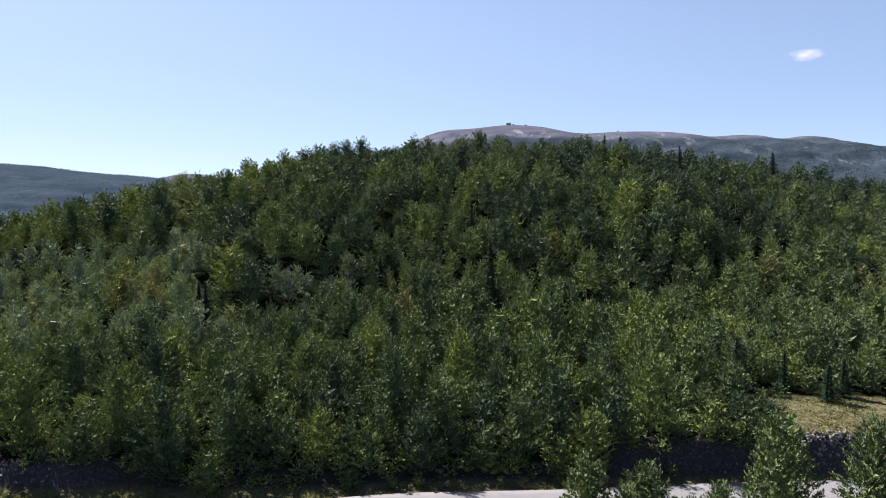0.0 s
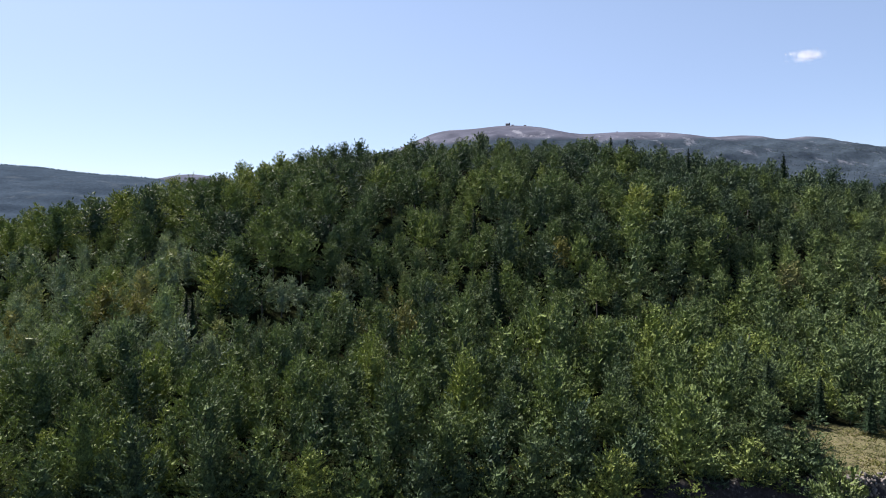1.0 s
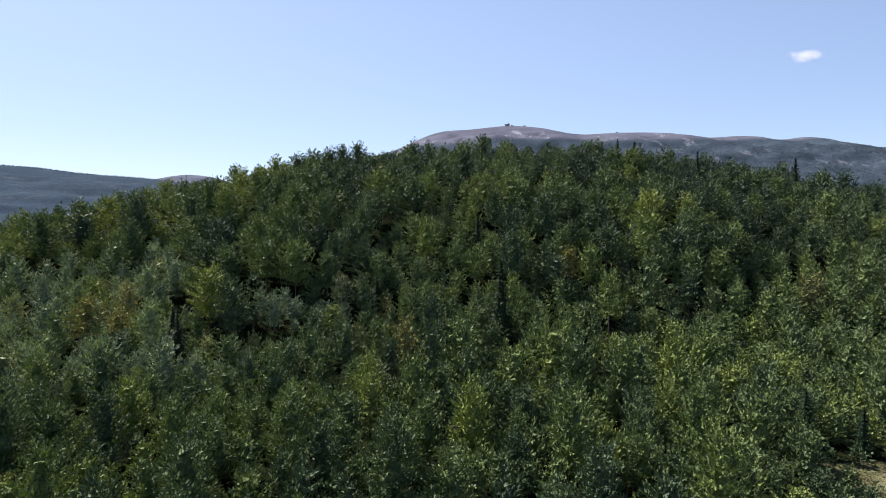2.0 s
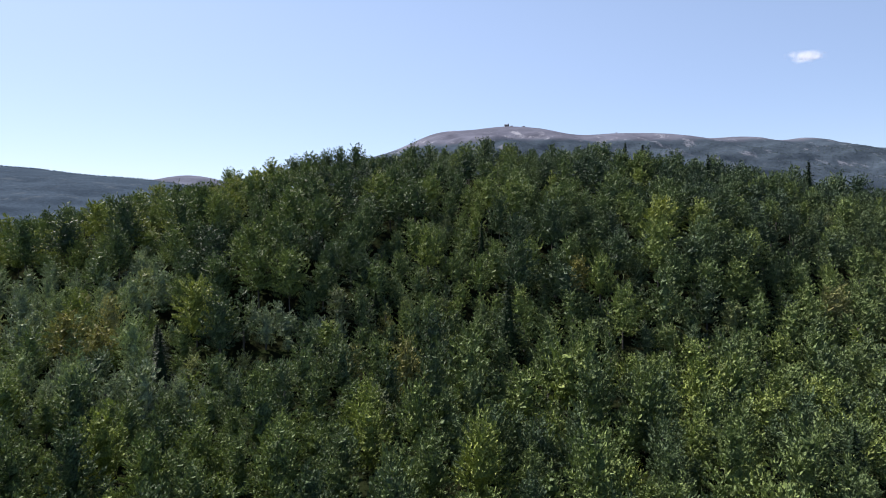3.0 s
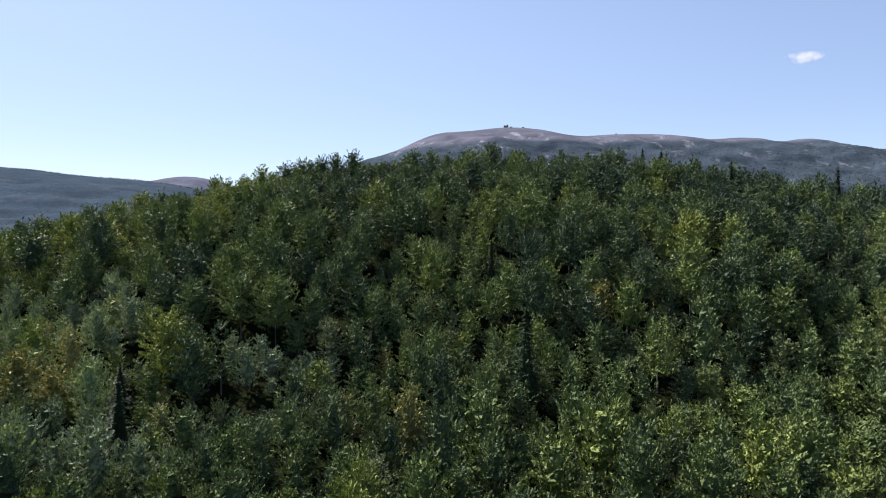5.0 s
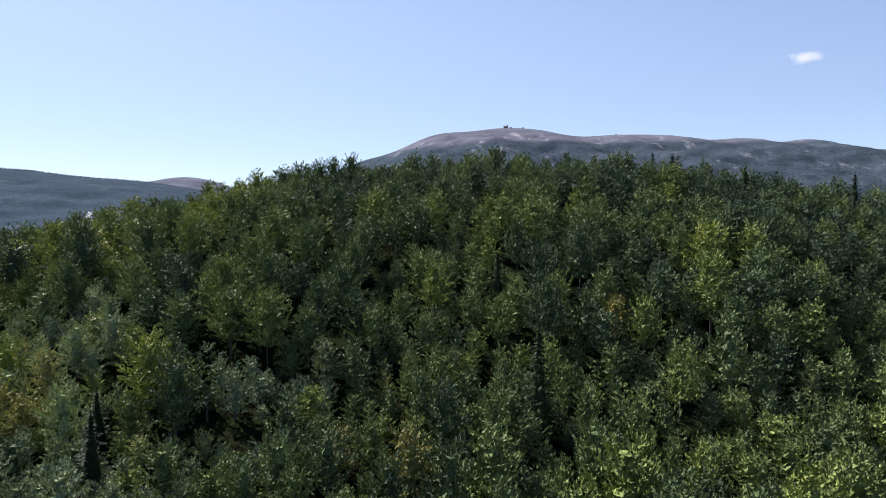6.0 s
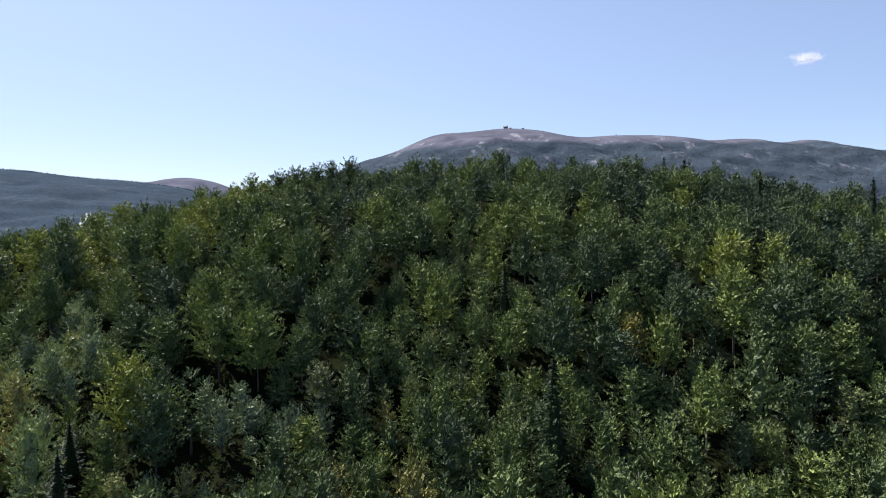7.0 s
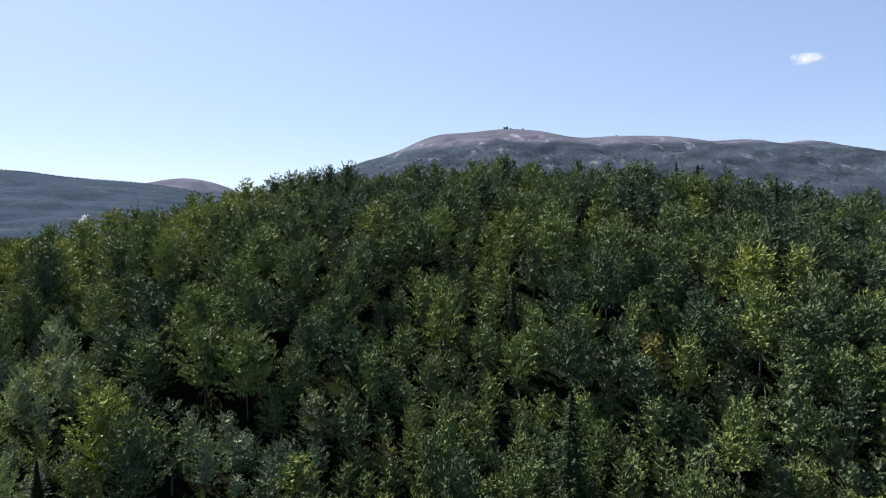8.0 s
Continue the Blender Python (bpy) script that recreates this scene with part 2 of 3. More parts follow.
def clearing(x, y):
    """1 on the mown shelf above the cutting, 0 in the wood."""
    right = step(38, 42, x) * step(64.5, 67, y) * (1 - step(78, 81, y - 0.06 * (50 - x)))
    left = (1 - step(-50, -47, x)) * step(62.5, 64.0, y) * (1 - step(66.5, 68, y))
    return np.maximum(right, left)


def canopy(x, y):
    u, v = x / 100, (y - 160) / 100
    return 31.4 + 40.0 * v + 2.84 * v ** 2 - 12.7 * v ** 3 + 1.3 * u - 4.5 * u ** 2 + 2.1 * u * v - 4.0 * u * u * v + 0.23 * u ** 3


def land(x, y):
    x, y = np.asarray(x, float), np.asarray(y, float)
    yy = np.clip(y, 62, 400)
    hill = canopy(np.clip(x, -330, 330), yy) - 5.2 - 5.3 * step(70, 122, yy) - 2.3 * (1 - step(-92, -56, x)) * step(90, 120, yy) - 2.3 * step(48, 85, x) * step(180, 215, yy) - 0.5 * (1 - step(-40, -10, x)) * step(200, 240, yy) + 0.8 * waves(x, y, 45, 3, 3)
    hill = np.where(hill > 6, hill, 6 * np.exp(np.minimum(hill / 6 - 1, 0)))
    hill = hill * (1 - step(300, 420, np.abs(x))) * (1 - step(330, 420, y))
    foot, high = bank_foot(x), bank_height(x)
    rise = step(0.0, 2.6, y - foot)
    shelf = high + 0.02 * np.maximum(y - foot - 2.6, 0)
    open_ground = step(30, 36, x) * (1 - step(80, 90, y)) + (1 - step(-46, -38, x)) * (1 - step(70, 78, y))
    upper = np.maximum(hill, shelf) * (1 - open_ground) + shelf * open_ground
    upper = upper * step(0, 9, y - foot) + high * (1 - step(0, 9, y - foot))
    near_edge = road_far_edge(x) - ROAD_WIDTH
    low = -0.12 - 5.5 * step(1.5, 24, near_edge - y) - 9 * step(30, 400, near_edge - y)
    z = np.where(y > foot - 0.5, upper * rise, low) + np.where(y > foot, rise * (0.12 * waves(x, y, 2.6, 8, 3) + (0.34 * waves(x, y, 4.2, 9, 4)) * (1 - step(2.5, 6, y - foot))), 0)
    z = z - 0.12 * (1 - step(0, 0.8, y - foot))
    wild = step(500, 1400, np.hypot(x, y - 150))
    return z + wild * 14 * (waves(x, y, 900, 5, 4) - 0.6)


def sinh_lines(inner, pitch, outer, growth=1.16):
    out, p, v = [], pitch, inner
    while v < outer:
        p *= growth
        v += p
        out.append(min(v, outer))
    return out


xs = [-v for v in reversed(sinh_lines(110, 1.3, 4600))] + list(np.arange(-110, -60, 1.3)) + list(np.arange(-60, 60, 0.55)) + list(np.arange(60, 110.1, 1.3)) + sinh_lines(110, 1.3, 4600)
ys = [56 - v for v in reversed(sinh_lines(0, 0.7, 4600))] + list(np.arange(56, 59, 0.6)) + list(np.arange(59, 69, 0.32)) + list(np.arange(69, 84, 0.6)) + [84 + v for v in sinh_lines(0, 0.6, 240, 1.05)] + [324 + v for v in sinh_lines(0, 8, 4300)]
gv, gf = grid(np.array(xs), np.array(ys), land)
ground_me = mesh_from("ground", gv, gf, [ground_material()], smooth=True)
gx, gy = gv[:, 0], gv[:, 1]
verge = (1 - step(1.1, 2.1, np.abs(gy - bank_foot(gx) + 1.1))) * 0.9 + step(0, 1, road_far_edge(gx) - ROAD_WIDTH - gy) * 0.7 * (1 - step(20, 60, 60 - gy))
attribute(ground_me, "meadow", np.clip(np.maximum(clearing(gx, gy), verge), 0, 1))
cut = step(0.0, 0.6, gy - bank_foot(gx)) * (1 - step(1.9, 2.8, gy - bank_foot(gx)))
attribute(ground_me, "rock", np.clip(cut * (0.45 + 0.55 * np.maximum(step(12, 22, gx), 1 - step(-40, -30, gx))), 0, 1) * (np.abs(gx) < 150))
tagged(new("ground", ground_me), "wooded hillside with leaf litter darkened for shade and dry grass shelf", "ground", kind="structure")

# the road: a slab with a slight camber, its edges standing clear of the verge
rx = np.arange(-160, 160.1, 2.0)
rows_across = np.linspace(0, 1, 7)
rv = np.array([(x, road_far_edge(x) - ROAD_WIDTH * s, 0.03 + 0.10 * (1 - (2 * s - 1) ** 2)) for x in rx for s in rows_across])
k = len(rows_across)
rf = np.array([(i * k + j, i * k + j + 1, (i + 1) * k + j + 1, (i + 1) * k + j)[::-1] for i in range(len(rx) - 1) for j in range(k - 1)])
road_ob = tagged(new("road", mesh_from("road", rv, rf, [asphalt], smooth=True)), "sun-bleached grey asphalt road along the hill foot", "road", kind="structure")
solid = road_ob.modifiers.new("thickness", "SOLIDIFY")
solid.thickness, solid.offset = 0.25, -1


# ---- far mountains ----
def profile(points, x):
    """A rounded line through a few summits and saddles."""
    px, pz = np.array(points, float).T
    i = np.clip(np.searchsorted(px, x) - 1, 0, len(px) - 2)
    s = np.clip((x - px[i]) / (px[i + 1] - px[i]), 0, 1)
    m = np.gradient(pz, px)
    h = px[i + 1] - px[i]
    return ((2 * s ** 3 - 3 * s ** 2 + 1) * pz[i] + (s ** 3 - 2 * s ** 2 + s) * h * m[i]
            + (-2 * s ** 3 + 3 * s ** 2) * pz[i + 1] + (s ** 3 - s ** 2) * h * m[i + 1])


MAIN_CREST = [(-1500, 60), (-674, 256), (-489, 364), (-273, 434), (-27, 533), (158, 551), (364, 570), (527, 561), (744, 524), (960, 533),
              (1207, 531), (1454, 506), (1671, 513), (1873, 494), (1997, 507), (2168, 470), (2442, 449), (3000, 400)]
BARE_CREST = [(-2300, 150), (-1727, 249), (-1533, 273), (-1339, 297), (-1191, 273), (-1102, 241), (-834, 184), (-300, 40)]
RIDGE_CREST = [(-3000, 330), (-1604, 251), (-1523, 245), (-1451, 236), (-1298, 218), (-1113, 204), (-990, 187), (-784, 144), (-579, 99), (-200, 20)]


def range_height(points, crest_y, depth, shape, rough_size, rough_high, seed):
    def height(x, y):
        top = profile(points, x)
        q = np.clip((crest_y - y) / depth, 0, 1)
        b = np.clip((y - crest_y) / (depth * 0.6), 0, 1)
        fall = (1 - q ** shape) * (1 - b ** 1.4)
        return top * fall - 25 * step(0.75, 1.0, np.maximum(q, b)) + rough_high * waves(x, y, rough_size, seed, 5) * np.minimum(q * 3, 1) * (1 - step(0.85, 1, q)) - 2
    return height


main_height = range_height(MAIN_CREST, 3400, 1500, 1.25, 420, 26, 21)
bare_height = range_height(BARE_CREST, 3300, 1100, 1.3, 380, 16, 22)
ridge_height = range_height(RIDGE_CREST, 2300, 1350, 1.15, 330, 15, 23)
# the blue-grey of distance haze is painted into these base colours
hazy_main_mat = mountain_material("hazy_mountain_pasture", (0.076, 0.081, 0.102), (0.175, 0.182, 0.205), (0.034, 0.047, 0.060), 432.0, 24.0, 0.385, 1.0, 0.03)
hazy_bare_mat = mountain_material("hazy_hill_pasture", (0.078, 0.086, 0.110), (0.10, 0.106, 0.12), (0.040, 0.052, 0.070), 225.0, 20.0, 0.33)
hazy_ridge_mat = mountain_material("hazy_ridge_wood", (0.034, 0.048, 0.062), (0.060, 0.074, 0.084), (0.031, 0.045, 0.060), 330.0, 60.0, 0.40, 2.2)
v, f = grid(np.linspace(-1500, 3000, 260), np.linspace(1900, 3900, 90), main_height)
tagged(new("backdrop_mountain", mesh_from("mountain", v, f, [hazy_main_mat], smooth=True)), "bare limestone mountain with pasture and pale rock scars", "mountain", kind="structure")
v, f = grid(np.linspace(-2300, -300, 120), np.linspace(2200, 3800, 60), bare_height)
tagged(new("backdrop_hill", mesh_from("bare_hill", v, f, [hazy_bare_mat], smooth=True)), "distant bare rounded hill of dry pasture", "hill", kind="structure")
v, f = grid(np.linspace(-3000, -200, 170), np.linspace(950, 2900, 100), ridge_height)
tagged(new("backdrop_ridge", mesh_from("ridge", v, f, [hazy_ridge_mat], smooth=True)), "distant ridge covered with dark woods, coloured blue-green for haze", "hill", kind="structure")

# ---- trees ----
def sprays(r, p, axis, normal, length, width):
    """One pointed leaf spray (a tilted triangle) at every point p; returns (3n, 3) vertices."""
    axis = axis / np.linalg.norm(axis, axis=1, keepdims=True)
    side = np.cross(axis, normal)
    side /= np.linalg.norm(side, axis=1, keepdims=True) + 1e-6
    up = np.cross(side, axis)
    L, W = length[:, None], width[:, None]
    flip = np.where(r.rand(len(p), 1) < 0.65, 1.0, -1.0)
    tip = p + axis * L * 0.55 * flip - up * L * 0.10
    skew = r.uniform(-0.3, 0.3, (len(p), 1)) * L
    b = p - axis * (L * 0.45 * flip + skew) + side * W * 0.5
    d = p - axis * (L * 0.45 * flip - skew) - side * W * 0.5
    return np.stack([tip, b, d], 1).reshape(-1, 3)


def unit(v):
    return v / (np.linalg.norm(v, axis=1, keepdims=True) + 1e-9)


def crown_girth(s, pointed):
    """Half-width of a crown at the height s (0 at its foot, 1 at its top), 1 at the widest."""
    g = (1 - s) ** (0.42 + 0.5 * pointed) * (1 - np.exp(-(s + 0.09) * 6.5))
    return g / 0.80


def foliage_and_hull(r, high, radius, low, pointed, count):
    """Denser leafage and an added hull in the heart of a crown, which block light and shade what is below and behind.
    """
    s = r.uniform(0.0, 0.93, count) ** 1.1
    a = r.uniform(0, 2 * np.pi, count)
    q = r.uniform(0.3, 0.66, count)
    reach = radius * crown_girth(s, pointed) * q
    p = np.c_[np.cos(a) * reach, np.sin(a) * reach, high * (low + (1 - low) * s * 0.97)]
    out = np.c_[np.cos(a), np.sin(a), np.full(count, 0.5)]
    axis = unit(np.c_[np.cos(a) * 0.6, np.sin(a) * 0.6, np.full(count, 0.8)] + r.normal(size=p.shape) * 0.35)
    length = radius * r.uniform(0.09, 0.17, count)
    leaves = sprays(r, p, axis, unit(out + r.normal(size=p.shape) * 0.35), length, length * 0.62)
    # a closed hull, no real leafage, added to keep light from passing through
    rings, sides = (0.0, 0.3, 0.6, 0.85), 6
    hull = []
    for ring in rings:
        b = np.arange(sides) * 2 * np.pi / sides + ring * 5
        reach = radius * crown_girth(ring, pointed) * r.uniform(0.28, 0.4, sides)
        hull.append(np.c_[np.cos(b) * reach, np.sin(b) * reach, high * (low + (1 - low) * (0.05 + ring * 0.84 + r.uniform(-0.04, 0.04, sides)))])
    hull = np.concatenate(hull + [np.array([(0, 0, high * 0.80)])])
    tri = []
    for i in range(len(rings) - 1):
        for j in range(sides):
            q, w = i * sides + j, i * sides + (j + 1) % sides
            tri += [(q, w, w + sides), (q, w + sides, q + sides)]
    tri += [(18 + j, 18 + (j + 1) % sides, 24) for j in range(sides)]
    return np.concatenate([leaves, hull[np.array(tri)].reshape(-1, 3)])


def broadleaf_crown(seed, high, radius, tufts, each, size, low=0.22, boughs=14, pointed=0.5, tuft=0.2, core=True):
    """Fans of leaf sprays at the ends of ascending boughs; dark valleys run between the boughs and the outline is ragged."""
    r = np.random.RandomState(seed)
    fine = np.linspace(0, 0.985, 200)
    weight = crown_girth(fine, pointed) + 0.22
    cdf = np.cumsum(weight) / weight.sum()
    s = np.interp((np.arange(tufts) + r.uniform(0.1, 0.9, tufts)) / tufts, cdf, fine)
    a = np.arange(tufts) * 2.39996 + r.normal(0, 0.22, tufts)
    # how near each fan is to the middle of a bough
    bough_s, bough_a = r.uniform(-0.05, 0.9, boughs), np.arange(boughs) * 2.39996 + r.uniform(-0.7, 0.7, boughs)
    turn = (a[:, None] - bough_a[None] + np.pi) % (2 * np.pi) - np.pi
    girth = crown_girth(s, pointed)
    apart = np.hypot(turn * girth[:, None] * radius, (s[:, None] - bough_s[None]) * high * (1 - low) * 0.75).min(1) / radius
    strength = r.uniform(0.9, 1.12, tufts) - 0.85 * np.clip(apart - 0.10, 0, 0.5)
    reach = radius * girth * strength
    c = np.c_[np.cos(a) * reach, np.sin(a) * reach, high * (low + (1 - low) * s) + r.normal(0, 0.03, tufts) * high]
    out = np.c_[np.cos(a), np.sin(a), np.zeros(tufts)]
    rise = unit(out * (1.0 - 0.75 * s)[:, None] + np.array((0, 0, 1.0)) * (0.32 + 0.5 * s)[:, None] + r.normal(size=(tufts, 3)) * 0.14)
    span = radius * tuft * r.uniform(0.65, 1.3, tufts)
    k = np.repeat(np.arange(tufts), each)
    n = len(k)
    across = np.c_[-np.sin(a), np.cos(a), np.zeros(tufts)]
    # every bough ends in a shelf of sprays that domes up and droops at its rim
    ring, far = r.uniform(0, 2 * np.pi, n), np.sqrt(r.rand(n))
    flat = across[k] * (np.cos(ring) * far)[:, None] + rise[k] * (np.sin(ring) * far)[:, None]
    lift = np.abs(r.normal(0, 0.16, n)) - 0.3 * far ** 2
    p = c[k] + (flat + np.array((0, 0, 1.0)) * lift[:, None]) * span[k][:, None]
    axis = unit(rise[k] * 0.6 + flat * 0.75 + np.array((0, 0, 0.3)) + r.normal(size=(n, 3)) * 0.3)
    normal = unit(out[k] * (0.85 - 0.65 * s[k])[:, None] + np.array((0, 0, 1.0)) * (0.3 + 0.55 * s[k])[:, None] + flat * 0.25 + r.normal(size=(n, 3)) * 0.25)
    length = 1.1 * size * r.uniform(0.6, 1.5, n)
    outer = sprays(r, p, axis, normal, length, length * r.uniform(0.36, 0.58, n))
    return np.concatenate([outer, foliage_and_hull(r, high, radius, low, pointed, int(8 * tufts))]) if core else outer


def spruce_crown(seed, high, radius, count, size):
    """Tiers of drooping needled boughs on a narrow cone."""
    r = np.random.RandomState(seed)
    tiers = 24
    t = np.minimum((r.rand(count) ** 1.35 * tiers).astype(int), tiers - 1)
    s = (t + 0.5) / tiers
    around = r.randint(0, 9, count)
    a = around * 2 * np.pi / 9 + t * 0.7 + r.normal(size=count) * 0.13
    reach_all = radius * (1 - s) ** 0.85 * (0.8 + 0.35 * np.sin(around * 5.1 + t * 2.3)) + 0.06
    q = r.rand(count) ** 0.6
    rr = reach_all * q
    z = high * (0.10 + 0.88 * s) - rr * 0.28 + 0.08 * rr * q + r.normal(size=count) * 0.06
    p = np.c_[np.cos(a) * rr, np.sin(a) * rr, z]
    axis = np.c_[np.cos(a), np.sin(a), np.full(count, -0.15)] + r.normal(size=(count, 3)) * 0.35
    normal = np.array((0, 0, 1.0)) + r.normal(size=(count, 3)) * 0.3
    length = size * r.uniform(0.7, 1.4, count)
    p[-6:] = np.c_[np.zeros(6), np.zeros(6), high * np.linspace(0.93, 1.0, 6)]
    axis[-6:] = (0, 0, 1)
    # solid inner cone added behind the needles to block light
    ring = np.arange(8) * 2 * np.pi / 8
    foot = np.c_[np.cos(ring) * radius * 0.5, np.sin(ring) * radius * 0.5, np.full(8, high * 0.08)] * r.uniform(0.85, 1.1, (8, 1))
    heart = np.concatenate([np.stack([foot[j], foot[(j + 1) % 8], (0, 0, high * 0.93)]) for j in range(8)])
    return np.concatenate([sprays(r, p, axis, normal, length, length * 0.42), heart])


def tube(points, radii, sides=5):
    """Vertices and triangles of a tapered limb along points."""
    pts = [Vector(p) for p in points]
    vs, fs = [], []
    for i, p in enumerate(pts):
        d = (pts[min(i + 1, len(pts) - 1)] - pts[max(i - 1, 0)]).normalized()
        u = d.orthogonal().normalized()
        w = d.cross(u)
        for j in range(sides):
            a = 2 * math.pi * j / sides
            vs.append(p + (u * math.cos(a) + w * math.sin(a)) * radii[i])
    for i in range(len(pts) - 1):
        for j in range(sides):
            a, c, e, g = i * sides + j, i * sides + (j + 1) % sides, (i + 1) * sides + (j + 1) % sides, (i + 1) * sides + j
            fs += [(a, c, e), (a, e, g)]
    return np.array(vs), np.array(fs)


def joined(pieces):
    vs, fs, base = [], [], 0
    for v, f in pieces:
        vs.append(v)
        fs.append(f + base)
        base += len(v)
    return np.concatenate(vs), np.concatenate(fs)


def trunk_shape(seed, high, thick, limbs, spread):
    r = random.Random(seed)
    lean = [(r.uniform(-0.02, 0.02) * high * i, r.uniform(-0.02, 0.02) * high * i) for i in range(5)]
    stem = [(lean[i][0] * 0.4, lean[i][1] * 0.4, -0.5 + (high * 0.86 + 0.5) * i / 4) for i in range(5)]
    pieces = [tube(stem, [thick * 1.25, thick, thick * 0.75, thick * 0.45, thick * 0.12])]
    for i in range(limbs):
        h = high * r.uniform(0.28, 0.7)
        a = i * 2.4 + r.uniform(-0.4, 0.4)
        reach = spread * r.uniform(0.55, 0.8)
        base = Vector((0, 0, h))
        mid = base + Vector((math.cos(a) * reach * 0.5, math.sin(a) * reach * 0.5, reach * 0.35))
        tip = base + Vector((math.cos(a) * reach, math.sin(a) * reach, reach * 0.95))
        pieces.append(tube([base, mid, tip], [thick * 0.42, thick * 0.28, thick * 0.06], 4))
    return joined(pieces)


def kind_of_tree(seed, style):
    """Crown sprays, trunk and limbs of one tree, about one size for its kind."""
    r = random.Random(seed)
    if style in ("old", "old_far"):
        many, each, size = (62, 35, 0.42) if style == "old" else (50, 24, 0.54)
        crown = broadleaf_crown(seed, 15.0, 4.7 * r.uniform(0.85, 1.2), many, each, size, r.uniform(0.2, 0.32), r.randint(12, 18), r.uniform(-0.05, 0.35), 0.235)
        trunk = trunk_shape(seed, 15.0, 0.24, 6, 3.4)
    elif style == "young":
        crown = broadleaf_crown(seed, 7.5, 2.65 * r.uniform(0.85, 1.2), 38, 29, 0.31, 0.14, r.randint(7, 11), r.uniform(-0.05, 0.45), 0.26)
        trunk = trunk_shape(seed, 7.5, 0.11, 4, 1.6)
    elif style == "near":
        crown = broadleaf_crown(seed, 8.5, 2.85 * r.uniform(0.9, 1.2), 58, 42, 0.28, 0.06, r.randint(8, 13), r.uniform(-0.05, 0.35), 0.25)
        trunk = trunk_shape(seed, 8.5, 0.13, 5, 1.8)
    elif style == "roadside":
        crown = broadleaf_crown(seed, 8.5, 3.2 * r.uniform(0.95, 1.1), 110, 44, 0.24, 0.02, r.randint(14, 20), r.uniform(0.3, 0.55), 0.2)
        trunk = trunk_shape(seed, 8.5, 0.13, 7, 2.0)
    elif style == "sapling":
        crown = broadleaf_crown(seed, 4.4, 2.1 * r.uniform(0.85, 1.2), 24, 26, 0.26, 0.08, r.randint(5, 8), r.uniform(0.1, 0.6), 0.3)
        trunk = trunk_shape(seed, 4.4, 0.07, 3, 1.0)
    elif style == "shrub":
        crown = broadleaf_crown(seed, 2.2, 1.2, 18, 22, 0.24, 0.02, 7, 0.3, 0.4)
        trunk = trunk_shape(seed, 2.2, 0.05, 3, 0.8)
    elif style == "gaunt":
        crown = broadleaf_crown(seed, 14.0, 2.6, 34, 20, 0.42, 0.28, 12, 0.7, 0.3, False)
        trunk = trunk_shape(seed, 14.0, 0.3, 12, 2.6)
    else:
        crown = spruce_crown(seed, 14.0, 3.5, 2600, 0.5)
        trunk = trunk_shape(seed, 14.0, 0.18, 0, 1.0)
    stem = tube([(0, 0, -0.5), (0.1, 0, 4.0), (0, 0.1, 9.0 if "old" in style else 2.5 if style == "sapling" else 5.0)], [0.2, 0.15, 0.04], 4)
    return crown, trunk, stem


HEIGHTS = {"old": 15.0, "old_far": 15.0, "young": 7.5, "near": 8.5, "roadside": 8.5, "sapling": 4.4, "shrub": 2.2, "spruce": 14.0, "gaunt": 14.0}
KINDS = {style: [kind_of_tree(100 * i + 7 + 13 * n, style) for n in range(9 if style in ("old", "old_far", "young") else 6 if style in ("near", "sapling") else 4)] for i, style in enumerate(HEIGHTS)}

# upper edge of the young growth, along the hill
YOUNG_EDGE = [(-200, 175), (-100, 165), (-72, 172), (-60, 150), (-54, 140), (-40, 136), (-28, 138), (-22, 152), (-14, 185), (0, 190),
              (10, 172), (25, 155), (45, 148), (62, 148), (80, 175), (100, 202), (130, 215), (200, 215)]
edge_x, edge_y = np.array(YOUNG_EDGE, float).T


planted = []                       # (x, y, style, height, turn, tint)
cells = {}


def room(x, y, need):
    for i in range(-3, 4):
        for j in range(-3, 4):
            for ox, oy, on in cells.get((int(x // 3) + i, int(y // 3) + j), ()):
                if (ox - x) ** 2 + (oy - y) ** 2 < (0.5 * (need + on)) ** 2:
                    return False
    return True


def plant(x, y, style, high, tint, need):
    cells.setdefault((int(x // 3), int(y // 3)), []).append((x, y, need))
    planted.append((x, y, style, high, random.uniform(0, 360), tint))


def landmarks(style, spacing, trees):
    """Trees that stand out: place, height of the top above the road, tint from dark to yellow."""
    for x, y, top, tint in trees:
        if room(x, y, 2.0):
            high = top - float(land(x, y))
            plant(x, y, style, min(max(high, 0.35 * HEIGHTS[style]), 1.55 * HEIGHTS[style]), tint, spacing)


# spruces of the crest, the middle slope and the clearing
landmarks("spruce", 3.2, [(85.6, 222.6, 54.8, 0.3), (124.5, 232.3, 53.4, 0.3), (58.2, 222, 58.6, 0.5), (63.9, 222, 58.0, 0.4)])
landmarks("spruce", 3.4, [(9.7, 126.6, 23.4, 0.2), (11.1, 178.6, 35.8, 0.1), (7.5, 163.2, 32.6, 0.6), (-45.1, 115.4, 15.6, 0.1),
                          (40.1, 83, 11.2, 0.4), (49.3, 77.6, 6.2, 0.4), (52.5, 79.5, 6.8, 0.6), (46.4, 82.5, 9.5, 0.3)])
